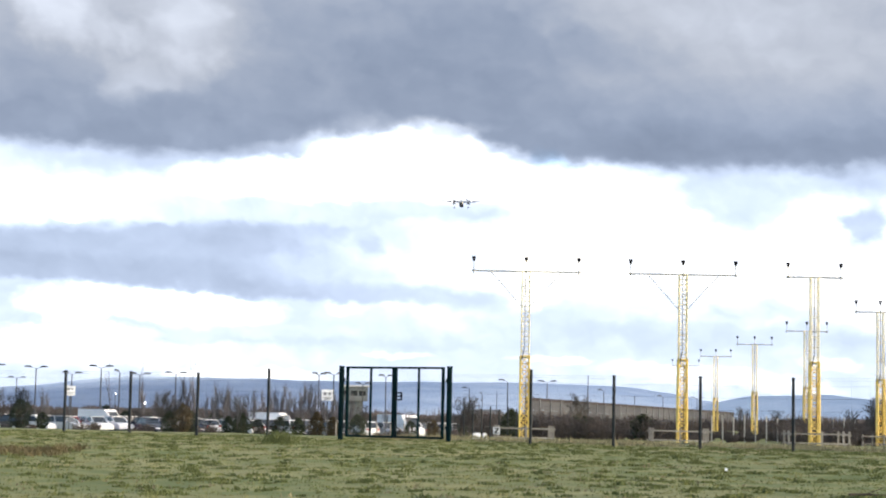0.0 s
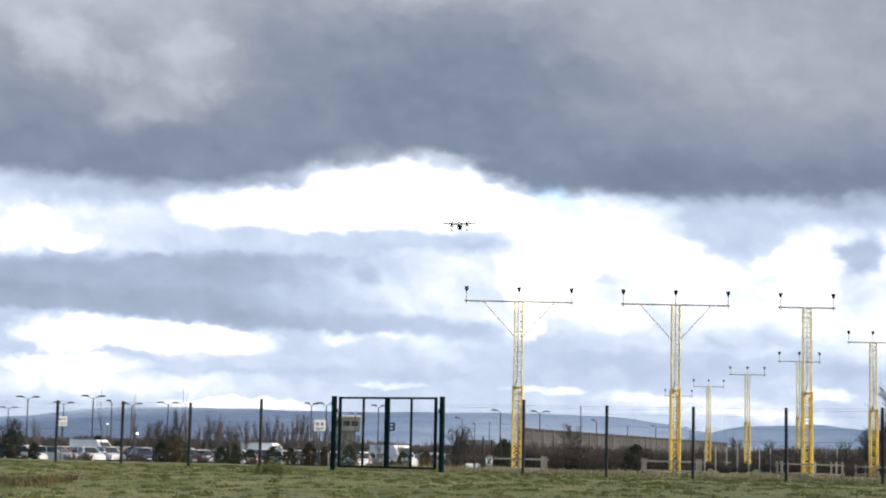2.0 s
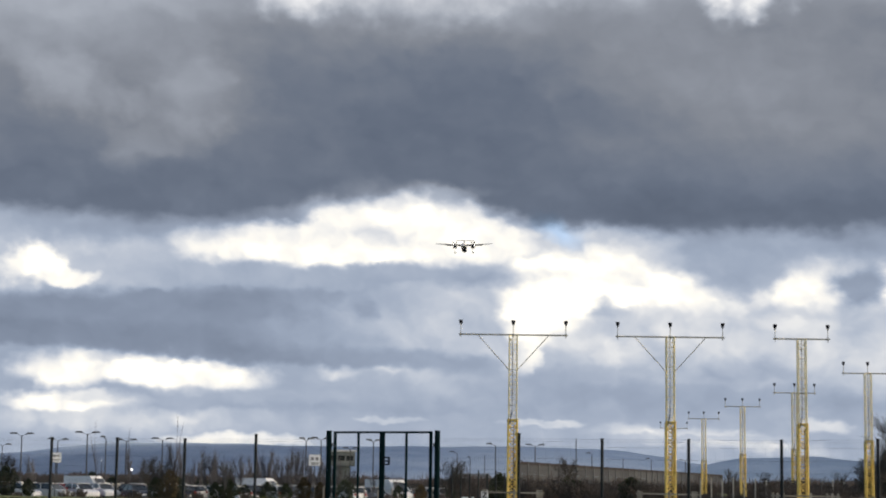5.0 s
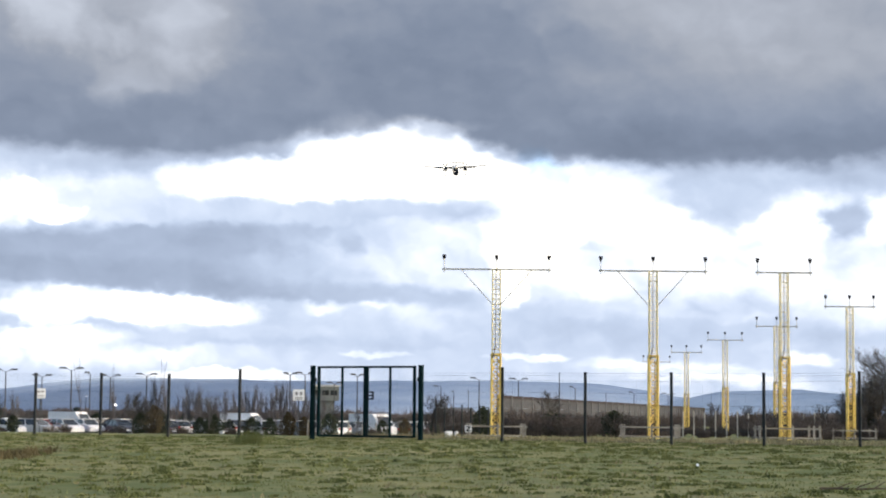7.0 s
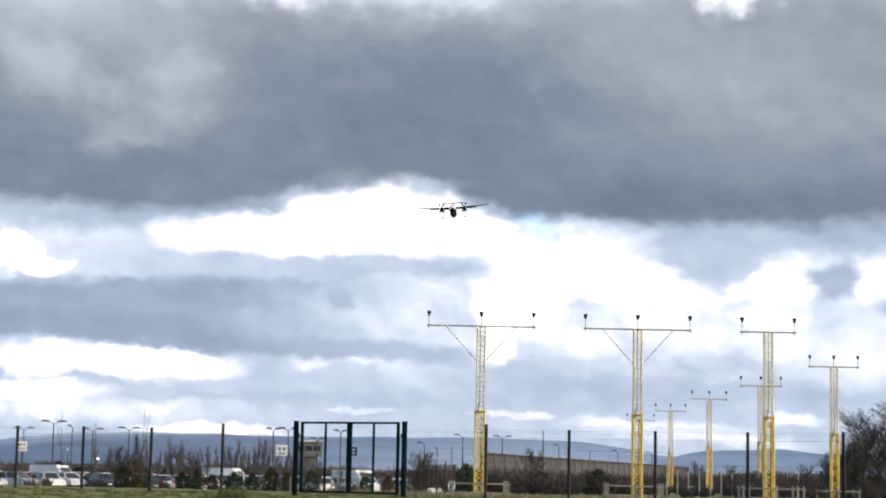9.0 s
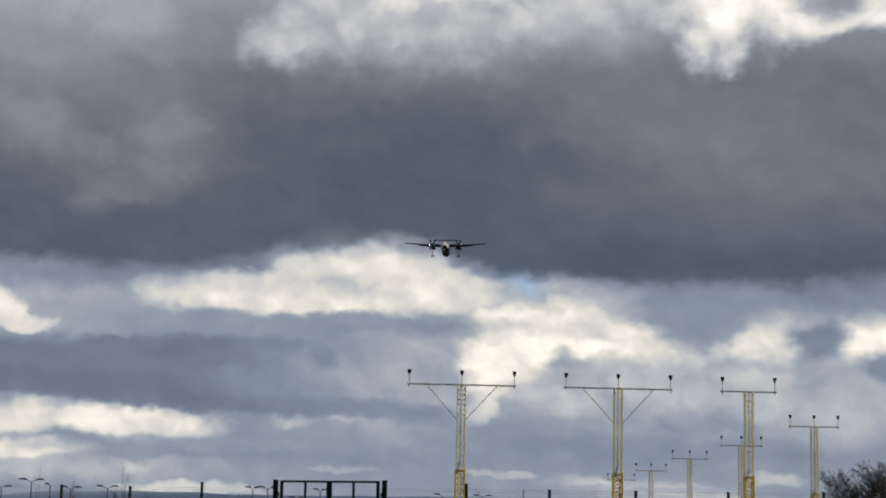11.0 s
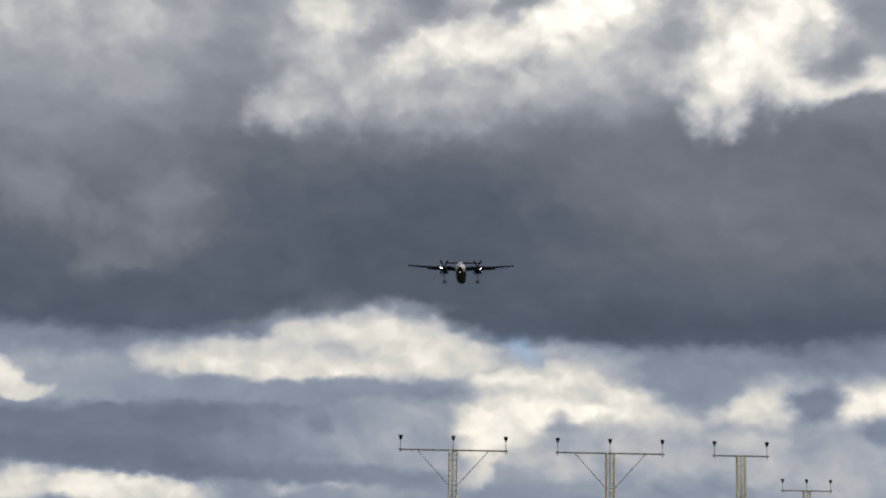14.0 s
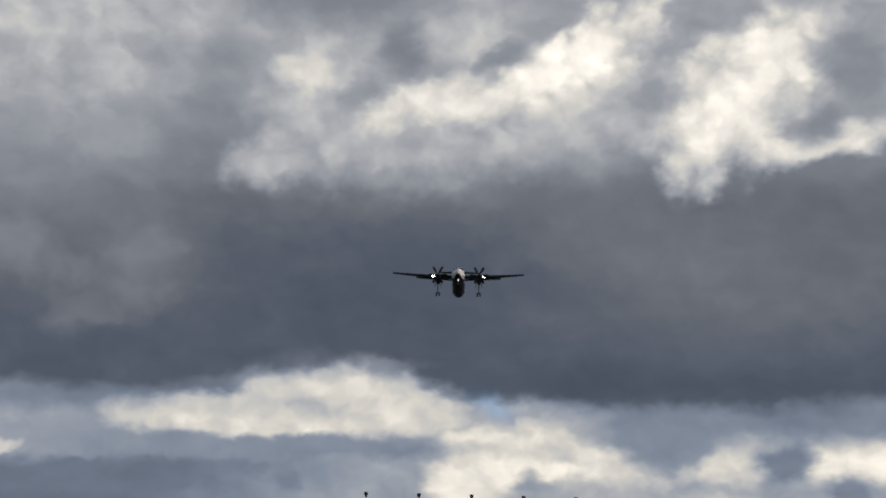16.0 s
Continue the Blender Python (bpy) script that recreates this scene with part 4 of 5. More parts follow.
def vehicle(name, label, category, colour, length, width, lower, cabin_pts, group):
    """lower: outline (y, z) of the body side; cabin_pts: outline of the glazed part above it."""
    v = thing(name, label, category, group)
    bm = fresh()
    inset = 0.93
    loft(bm, [[(x, y * (0.985 if abs(x) > 0.4 * width else 1), z) for y, z in lower] for x in (-width / 2, -width / 2 * inset, width / 2 * inset, width / 2)])
    bmesh.ops.recalc_face_normals(bm, faces=bm.faces)
    bmesh.ops.bevel(bm, geom=[e for e in bm.edges if e.calc_face_angle(0) > 0.5], offset=0.05, segments=2, affect="EDGES")
    part("body", bm, colour, v)
    (y0, z0), (y1, z1), (y2, z2), (y3, z3) = cabin_pts
    lo, hi = width * 0.465, width * 0.385
    mid = ((y0 + y3) / 2, (y1 + y2) / 2)
    panes = [("windscreen", [(-lo, y0, z0), (lo, y0, z0), (hi, y1, z1), (-hi, y1, z1)], (0, 0.03, -0.02)),
             ("rear_window", [(-lo, y3, z3), (lo, y3, z3), (hi, y2, z2), (-hi, y2, z2)], (0, -0.03, -0.02))]
    for s in (-1, 1):
        panes.append(("side_window", [(s * lo, y0, z0), (s * lo, mid[0], z0), (s * hi, mid[1], z1), (s * hi, y1, z1)], (-s * 0.03, 0, 0)))
        panes.append(("side_window", [(s * lo, mid[0], z0), (s * lo, y3, z3), (s * hi, y2, z2), (s * hi, mid[1], z1)], (-s * 0.03, 0, 0)))
    for nm, pts, inward in panes:
        bm = loft(fresh(), [pts, [tuple(a + b for a, b in zip(q, inward)) for q in pts]])
        bmesh.ops.recalc_face_normals(bm, faces=bm.faces)
        part(nm, bm, dark_glass, v)
    part("roof", box(fresh(), (width * 0.78, abs(y2 - y1) + 0.12, 0.07), (0, (y1 + y2) / 2, max(z1, z2) + 0.01), 0.03), colour, v)
    for s in (-1, 1):
        for ya, za, yb, zb in ((y0, z0, y1, z1), (y3, z3, y2, z2), ((y0 + y3) / 2, z0, (y1 + y2) / 2, z1)):
            part("pillar", rod(fresh(), (s * width * 0.467, ya, za), (s * width * 0.388, yb, zb), 0.045, sides=5), colour, v)
        part("headlight", box(fresh(), (0.38, 0.1, 0.16), (s * width * 0.34, -length / 2 + 0.07, 0.68), 0.03), head_glass, v)
        part("tail_light", box(fresh(), (0.28, 0.1, 0.2), (s * width * 0.37, length / 2 - 0.06, 0.82), 0.03), tail_red, v)
        part("mirror", box(fresh(), (0.2, 0.1, 0.13), (s * width * 0.54, y0 + 0.25, z0 + 0.08), 0.03), colour, v)
        for y in (-length * 0.31, length * 0.29):
            t = new("wheel", TYRE)
            t.parent, t.matrix_basis = v, pose(s * (width / 2 - 0.11), y, 0.32)
            r = new("rim", RIM)
            r.parent = t
    for y in (-length / 2 + 0.02, length / 2 - 0.02):
        part("number_plate", box(fresh(), (0.5, 0.03, 0.11), (0, y, 0.5)), sign_white, v)
    return v


def hatch(label, colour):
    L, W = 4.1, 1.76
    low = [(-L / 2, 0.28), (-L / 2, 0.62), (-1.85, 0.78), (-0.95, 0.94), (1.75, 0.98), (L / 2, 0.80), (L / 2, 0.28)]
    return vehicle("car", label, "car", colour, L, W, low, [(-1.0, 0.93), (-0.25, 1.44), (1.25, 1.46), (1.92, 0.95)], "parked cars")


def estate(label, colour):
    L, W = 4.6, 1.82
    low = [(-L / 2, 0.28), (-L / 2, 0.66), (-2.05, 0.82), (-1.05, 0.98), (2.05, 1.02), (L / 2, 0.85), (L / 2, 0.28)]
    return vehicle("car", label, "car", colour, L, W, low, [(-1.1, 0.97), (-0.3, 1.52), (1.75, 1.55), (2.2, 1.0)], "parked cars")


def van(label, colour):
    L, W = 5.4, 2.0
    low = [(-L / 2, 0.32), (-L / 2, 0.95), (-2.2, 1.15), (-1.4, 2.15), (-1.2, 2.35), (L / 2, 2.35), (L / 2, 0.32)]
    return vehicle("van", label, "van", colour, L, W, low, [(-2.22, 1.2), (-1.5, 2.1), (-0.9, 2.1), (-0.85, 1.2)], "parked vans")


_white = paint("white_car_paint", (0.78, 0.78, 0.78))
models = [hatch("white hatchback parked on the asphalt", _white), estate("silver estate car parked on the asphalt", paint("silver_car_paint", (0.45, 0.46, 0.48))),
          hatch("dark blue hatchback parked on the asphalt", paint("blue_car_paint", (0.022, 0.03, 0.055))), estate("black estate car parked on the asphalt", paint("black_car_paint", (0.015, 0.015, 0.018))),
          hatch("red hatchback parked on the asphalt", paint("red_car_paint", (0.35, 0.03, 0.03))), estate("white estate car parked on the asphalt", _white),
          hatch("grey hatchback parked on the asphalt", paint("grey_car_paint", (0.16, 0.165, 0.175)))]
_order = [0, 3, 5, 1, 2, 0, 6, 5, 1, 3, 0, 6, 4, 5, 2, 0]
_rng = random.Random(5)
_used = set()


def park(model, x, y, turn):
    m = pose(x, y, -0.465, 0, 0, turn)
    if id(model) in _used:
        return copy_thing(model, m)
    _used.add(id(model))
    model.matrix_basis = m
    return model


_n = 0
for _y, _x0, _x1, _gap, _row_turn in ((182, -45, -33, 0.2, 62), (183, -30, -4, 0.3, 38), (189, -46, 2, 0.15, 35), (196, -48, 2, 0.12, 40), (203, -50, 2, 0.15, -40),
                                       (211, -52, 2, 0.15, 35), (219, -54, -4, 0.2, -35), (230, -58, -6, 0.25, 12)):
    _x = _x0
    while _x < _x1:
        if _rng.random() > _gap:
            park(models[_order[_n % 16]], _x, _y + _rng.uniform(-0.3, 0.3), (180 if _rng.random() < 0.3 else 0) + _row_turn + _rng.uniform(-4, 4))
            _n += 1
        _x += 2.75
white_van = van("white panel van parked on the asphalt", _white)
park(white_van, *polar(-10.35, 214), 60)
park(white_van, *polar(-1.2, 186), 40)
park(white_van, *polar(-5.15, 214), 70)


# ---- plants ----
def twigs_mesh(name, segs, material, sides=3):
    """One mesh of thin tapered bars given as (start, end, radius, end radius)."""
    verts, faces = [], []
    for a, b, r0, r1 in segs:
        w = (b - a).normalized()
        u = w.orthogonal().normalized()
        v = w.cross(u)
        i = len(verts)
        for p, r in ((a, r0), (b, r1)):
            for k in range(sides):
                c, s = math.cos(k * math.tau / sides), math.sin(k * math.tau / sides)
                verts.append(p + (u * c + v * s) * r)
        for k in range(sides):
            j = (k + 1) % sides
            faces.append((i + k, i + j, i + sides + j, i + sides + k))
    me = bpy.data.meshes.new(name)
    me.from_pydata(verts, [], faces)
    me.materials.append(material)
    return me


def grow(rng, height, spread, upright, depth, forks, first, thick):
    """Segments of a bare tree: heavy ones for the trunk and limbs, light ones for the crown."""
    heavy, light = [], []

    def branch(p, way, length, r, level):
        n = 3 if level < 2 else 2
        for k in range(n):
            q = p + way * (length / n)
            r2 = r * 0.82
            (heavy if level < 2 else light).append((p.copy(), q.copy(), r, r2))
            if level < depth and (level > 0 or (k + 1) / n > first):
                for _ in range(forks):
                    a, tilt = rng.uniform(0, math.tau), rng.uniform(0.35, 0.9) * spread
                    side = Vector((math.cos(a), math.sin(a), 0))
                    d = (way * math.cos(tilt) + side * math.sin(tilt) + Vector((0, 0, upright))).normalized()
                    branch(q, d, length * rng.uniform(0.42, 0.66), max(r2 * 0.5, 0.011), level + 1)
            p, r = q, r2
            way = (way + Vector((rng.uniform(-1, 1), rng.uniform(-1, 1), rng.uniform(0, 0.6))) * 0.12).normalized()

    branch(Vector((0, 0, -0.1)), Vector((0, 0, 1)), height * 0.62, thick, 0)
    top = max(s[1].z for s in light)
    k = height / top
    return [[(a * k, b * k, r, q) for a, b, r, q in s] for s in (heavy, light)]


def bare_tree(seed, height, spread, upright, depth, forks, first, thick, label, trunk_mat, twig_mat, group, name="tree"):
    heavy, light = grow(random.Random(seed), height, spread, upright, depth, forks, first, thick)
    t = thing(name, label, "tree" if name == "tree" else "shrub", group)
    for nm, segs, mat, sides in (("trunk", heavy, trunk_mat, 5), ("crown", light, twig_mat, 3)):
        ob = new(nm, twigs_mesh(nm, segs, mat, sides))
        ob.parent = t
    return t


def shrub(seed, h, r, count, lean=0.5):
    """Segments of a thicket of stems from one root, each splitting into fine twigs."""
    rng = random.Random(seed)
    segs = []
    for _ in range(count):
        a, t = rng.uniform(0, math.tau), rng.uniform(0, 1) ** 0.7
        base = Vector((math.cos(a) * t * r * 0.55, math.sin(a) * t * r * 0.55, -0.05))
        tip = base + Vector((math.cos(a) * t * r * lean, math.sin(a) * t * r * lean, h * rng.uniform(0.55, 1.0) * (1 - 0.3 * t)))
        segs.append((base, tip, 0.03, 0.012))
        for _ in range(7):
            f = rng.uniform(0.25, 0.98)
            p = base.lerp(tip, f)
            d = Vector((rng.uniform(-1, 1), rng.uniform(-1, 1), rng.uniform(-0.1, 1.1))).normalized()
            segs.append((p, p + d * rng.uniform(0.2, 0.55) * h * 0.4, 0.02, 0.008))
    return segs


def leafy(seed, h, r, mat, label):
    """A rounded bush of many small leaf sprays round a few stems."""
    rng = random.Random(seed)
    verts, faces = [], []
    for _ in range(1500):
        a, e, q = rng.uniform(0, math.tau), rng.uniform(0, 1), rng.uniform(0.35, 1) ** 0.5
        w = r * math.sin(math.pi * (0.12 + 0.86 * e)) ** 0.8 * q * (0.8 + 0.35 * math.sin(3 * a + seed) * math.sin(5 * e + seed))
        p = Vector((math.cos(a) * w, math.sin(a) * w, h * (0.06 + 0.94 * e * rng.uniform(0.9, 1.05))))
        d = Vector((rng.uniform(-1, 1), rng.uniform(-1, 1), rng.uniform(-0.4, 1))).normalized() * rng.uniform(0.09, 0.22)
        s = d.orthogonal().normalized() * rng.uniform(0.04, 0.08)
        i = len(verts)
        verts += [p, p + d * 0.5 + s, p + d, p + d * 0.5 - s]
        faces.append((i, i + 1, i + 2, i + 3))
    me = bpy.data.meshes.new("foliage")
    me.from_pydata(verts, [], faces)
    me.materials.append(mat)
    b = thing("bush", label, "bush", "bushes")
    ob = new("foliage", me)
    ob.parent = b
    segs = [(Vector((0, 0, -0.1)), Vector((math.cos(k) * r * 0.4, math.sin(k) * r * 0.4, h * 0.7)), 0.04, 0.015) for k in range(6)]
    ob = new("trunk", twigs_mesh("trunk", segs, bark))
    ob.parent = b
    return b


_rng = random.Random(11)
_placed = set()


def plant(model, az, d, scale=1.0, sink=0.0):
    x, y = polar(az, d)
    m = pose(x, y, ground_z(x, y) - sink, 0, 0, _rng.uniform(0, 360))
    if id(model) in _placed:
        ob = copy_thing(model, m)
        ob.scale = (scale * _rng.uniform(0.9, 1.1), scale * _rng.uniform(0.9, 1.1), scale)
    else:
        _placed.add(id(model))
        ob = model
        ob.matrix_basis = m
        ob.scale = (scale, scale, scale)
    return ob


# bare upright trees about the car park
poplars = [bare_tree(s, 7.5, 0.42, 0.55, 3, 3, 0.1, 0.05, "slim bare upright tree in winter", pale_bark, pale_twig, "bare trees") for s in (1, 2, 3)]
rounds = [bare_tree(s, 6.0, 0.95, 0.12, 3, 4, 0.3, 0.12, "small bare spreading tree in winter", bark, twig, "bare trees") for s in (4, 5)]
SAPLINGS = [(-10.08, 200, 0.92), (-9.12, 200, 0.85), (-7.79, 200, 1.0)]
# azimuth, elevation of the top, distance, spreading or upright
TREES = [(-13.4, 0.7, 150, 1), (-12.83, 0.74, 152, 1), (-12.55, 0.55, 158, 0), (-12.12, 0.75, 150, 0), (-11.98, 0.6, 155, 0), (-9.12, 0.96, 205, 0), (-8.51, 0.75, 165, 1), (-8.2, 0.5, 160, 1),
         (-7.95, 1.05, 158, 0), (-7.79, 1.19, 162, 0), (-7.6, 1.1, 155, 0), (-7.2, 0.7, 215, 0), (-6.95, 0.95, 190, 0), (-6.77, 1.04, 185, 0), (-6.55, 1.0, 188, 0), (-6.24, 0.79, 155, 0), (-6.1, 0.7, 158, 1), (-5.75, 0.85, 190, 0),
         (-5.23, 1.02, 235, 0), (-5.05, 0.95, 238, 0), (-4.87, 0.99, 240, 0), (-4.66, 0.99, 236, 0), (-4.3, 1.05, 190, 0), (-4.15, 1.15, 185, 0), (-4.0, 1.1, 188, 0), (-3.85, 1.07, 183, 0), (-3.6, 0.9, 190, 0), (-3.3, 0.8, 185, 0),
         (-2.75, 0.5, 170, 0), (-2.4, 0.45, 165, 1), (-1.68, 0.4, 175, 0), (-0.97, 0.35, 170, 0), (0.67, 0.72, 160, 1), (0.92, 0.81, 165, 1), (1.2, 0.55, 165, 0), (0.4, 0.35, 190, 0),
         (4.2, 0.9, 190, 1), (9.2, 0.55, 230, 1), (10.3, 0.5, 240, 1), (12.5, 0.55, 220, 1)]
for _az, _el, _d, _k in TREES:
    _h = EYE + _d * math.tan(radians(_el)) - ground_z(*polar(_az, _d))
    plant(_rng.choice(rounds if _k else poplars), _az, _d, _h / (6.0 if _k else 7.5))
for _k in range(34):
    plant(_rng.choice(poplars), _rng.uniform(-8.8, -2.6), _rng.uniform(235, 270), _rng.uniform(0.5, 0.75))

# tall thin saplings that rise over the hills
sapling = bare_tree(41, 9.0, 0.3, 0.8, 2, 2, 0.3, 0.05, "tall thin bare sapling in winter", pale_bark, pale_twig, "bare trees")
for _az, _d, _s in SAPLINGS:
    plant(sapling, _az, _d, _s)

# big tree at the end of the masts
big = bare_tree(21, 9.6, 0.95, 0.12, 4, 3, 0.0, 0.2, "large bare rounded tree with a dense reddish-brown crown", bark, twig, "bare trees")
_rng = random.Random(23)
for _az, _d, _w, _h in ((15.3, 161, 1.15, 0.90), (14.7, 158, 1.0, 0.78), (15.0, 164, 1.1, 0.85), (14.2, 157, 0.9, 0.74), (13.75, 160, 0.75, 0.62), (13.35, 158, 0.6, 0.45), (16.0, 162, 1.1, 0.92), (16.9, 166, 1.1, 0.94), (18.2, 172, 1.05, 1.05)):
    plant(big, _az, _d).scale = (_w, _w, _h)
for _az, _d, _s in ((13.3, 190, 0.8), (14.0, 185, 0.9), (14.6, 150, 0.6), (13.7, 150, 0.5)):
    plant(rounds[0], _az, _d, _s)

# bushes near the fence and between the cars
dark_bushes = [leafy(1, 2.3, 1.1, evergreen, "dark evergreen bush with uneven outline"), leafy(2, 1.9, 1.0, evergreen, "dark evergreen bush with uneven outline")]
brown_bush = leafy(3, 2.2, 1.0, dry_leaves, "bush with withered brown leaves")
for _az, _d, _s, _k in ((-12.75, 150, 1.0, 0), (-10.2, 235, 1.25, 0), (-9.62, 235, 1.15, 1), (-7.9, 150, 1.05, 2), (-7.65, 152, 0.8, 0), (-4.92, 158, 0.75, 0), (-4.37, 158, 0.85, 1), (-3.8, 152, 0.9, 2), (-2.55, 145, 0.8, 0),
                       (-0.9, 160, 0.7, 0), (-0.2, 150, 0.7, 2), (0.75, 170, 0.8, 1), (2.2, 150, 1.0, 0), (2.35, 152, 0.8, 1), (4.3, 150, 0.85, 0), (4.5, 152, 0.95, 1), (4.68, 154, 0.75, 0), (6.3, 148, 1.05, 1), (6.15, 149, 0.85, 0), (-12.1, 150, 0.7, 1), (-8.3, 158, 0.8, 0), (-6.5, 160, 0.7, 0), (-6.1, 157, 0.95, 1), (-5.6, 160, 0.65, 0), (-3.3, 158, 0.8, 2), (-6.9, 225, 1.0, 0), (14.0, 160, 1.0, 0)):
    plant((dark_bushes + [brown_bush])[_k], _az, _d, _s)

# bare brush behind the masts
brush_mat = surface("bare_brush", (0.052, 0.042, 0.037), (0.13, 0.105, 0.09), 0.25, 0.9)
thickets = [shrub(k, 2.6, 1.7, 60, 0.7) for k in (31, 32, 33)]


def brush(name, places, material, label):
    segs = []
    for az, d, k in places:
        x, y = polar(az, d)
        m = pose(x, y, ground_z(x, y), 0, 0, _rng.uniform(0, 360))
        segs += [(m @ (a * k), m @ (b * k), r, q) for a, b, r, q in _rng.choice(thickets)]
    tagged(new(name, twigs_mesh(name, segs, material)), label, "brush", kind="stuff")


brush("brush", [(_a, _rng.uniform(145, 235) if not 7.6 < _a < 10.2 else _rng.uniform(272, 330), _rng.uniform(0.45, 1.15)) for _a in (_rng.uniform(0.9, 16.8) for _ in range(230))], brush_mat, "tangled bare brown brush behind the masts")
brush("low_brush", [(_rng.uniform(7.4, 10.4), _rng.uniform(150, 215), _rng.uniform(0.28, 0.48)) for _ in range(34)] + [(_rng.uniform(-13.8, 1.0), _rng.uniform(146, 172), _rng.uniform(0.25, 0.45)) for _ in range(22)], brush_mat, "low bare brush along the edge of the field")
brush("car_park_hedge", [(_rng.uniform(-15, 3), _rng.uniform(255, 310), _rng.uniform(0.8, 1.35)) for _ in range(120)], twig, "bare hedge behind the car park")


def far_woods():
    """Uneven belt of bare woodland along the foot of the hills."""
    rng = random.Random(8)
    verts, faces = [], []
    for _ in range(1500):
        az, d = rng.uniform(-17, 19), rng.uniform(420, 1100)
        x, y = polar(az, d)
        h = (0.55 + 0.45 * noise.noise((az * 0.9, d * 0.004, 0)) + rng.uniform(-0.15, 0.15)) * (6.0 if az < 2 else 7.0)
        h = max(h, 2.0)
        for _ in range(26):
            px, t = x + rng.gauss(0, 1) * h * 0.4, rng.uniform(0, 1)
            top = h * (1 - 0.25 * abs(px - x) / h) * rng.uniform(0.6, 1.0)
            w = rng.uniform(0.12, 0.4)
            i = len(verts)
            q = y + rng.uniform(-2, 2)
            z0 = top * 0.3 * t - 0.2
            verts += [(px - w, q, z0), (px + w, q + 0.3, z0), (px + rng.uniform(-0.5, 0.5), q, top)]
            faces.append((i, i + 1, i + 2))
    me = bpy.data.meshes.new("far_woods")
    me.from_pydata(verts, [], faces)
    me.materials.append(surface("far_twigs", (0.05, 0.042, 0.045), (0.10, 0.085, 0.085), 0.05, 0.95))
    tagged(new("far_woods", me), "belt of bare brown woodland far behind the car park", "woods", kind="stuff")


far_woods()


# ---- grass ----
def blades(name, count, area, height, width, per, spread, material, label, seed, keep=None, beyond=5):
    rng = np.random.default_rng(seed)
    verts, faces = [], []
    for _ in range(count):
        x, y = rng.uniform(area[0], area[1]), rng.uniform(area[2], area[3])
        if abs(x) > 0.27 * y + 2 or y > FENCE_Y + FENCE_SLOPE * x + beyond:
            continue
        if keep and not keep(x, y):
            continue
        z = ground_z(x, y) - 0.01
        k = rng.uniform(0.6, 1.3)
        for _ in range(per):
            a, q = rng.uniform(0, math.tau), rng.uniform(0, spread) * k
            px, py = x + math.cos(a) * q, y + math.sin(a) * q * 0.8
            h = height * k * rng.uniform(0.5, 1.1) * (1 - 0.4 * q / (spread * 1.3))
            lx, ly = rng.uniform(-0.6, 0.6) * h, rng.uniform(-0.6, 0.6) * h
            b = rng.uniform(0, math.tau)
            wx, wy = math.cos(b) * width, math.sin(b) * width
            i = len(verts)
            verts += [(px - wx, py - wy, z), (px + wx, py + wy, z), (px + lx * 0.4 + wx * 0.6, py + ly * 0.4 + wy * 0.6, z + h * 0.6), (px + lx, py + ly, z + h)]
            faces += [(i, i + 1, i + 2), (i, i + 2, i + 3)]
    me = bpy.data.meshes.new(name)
    me.from_pydata(verts, [], faces)
    me.materials.append(material)
    return tagged(new(name, me), label, "grass", kind="stuff")


blades("grass", 26000, (-20, 20, 20, 76), 0.055, 0.016, 6, 0.16, blade_mat, "short rough grass of green and straw blades", 1)
blades("tussocks", 2900, (-20, 20, 20, 74), 0.078, 0.030, 38, 0.19, tuft_mat, "grass tussocks in darker green, the shade beneath them painted in", 2, lambda x, y: noise.noise((x * 0.2, y * 0.2, 9)) > -0.35)
straw = surface("straw_grass", (0.18, 0.162, 0.095), (0.235, 0.212, 0.128), 0.8, 0.9)
blades("dry_grass", 1700, (-20, 20, 20, 76), 0.09, 0.012, 9, 0.18, straw, "bleached straw-coloured grass patches", 3, lambda x, y: noise.noise((x * 0.15, y * 0.12, 4)) > 0.18)
blades("reeds", 230, (-12.6, -8.9, 42, 47), 0.2, 0.014, 14, 0.22, surface("brown_reeds", (0.075, 0.064, 0.034), (0.14, 0.115, 0.06), 0.8, 0.9), "clump of brown dead reeds in the grass", 4)

blades("verge_grass", 2600, (-3, 20, 55, 78), 0.24, 0.012, 10, 0.3, straw, "tall bleached grass along the far edge of the field", 6, lambda x, y: y > FENCE_Y + FENCE_SLOPE * x + 3, 9)


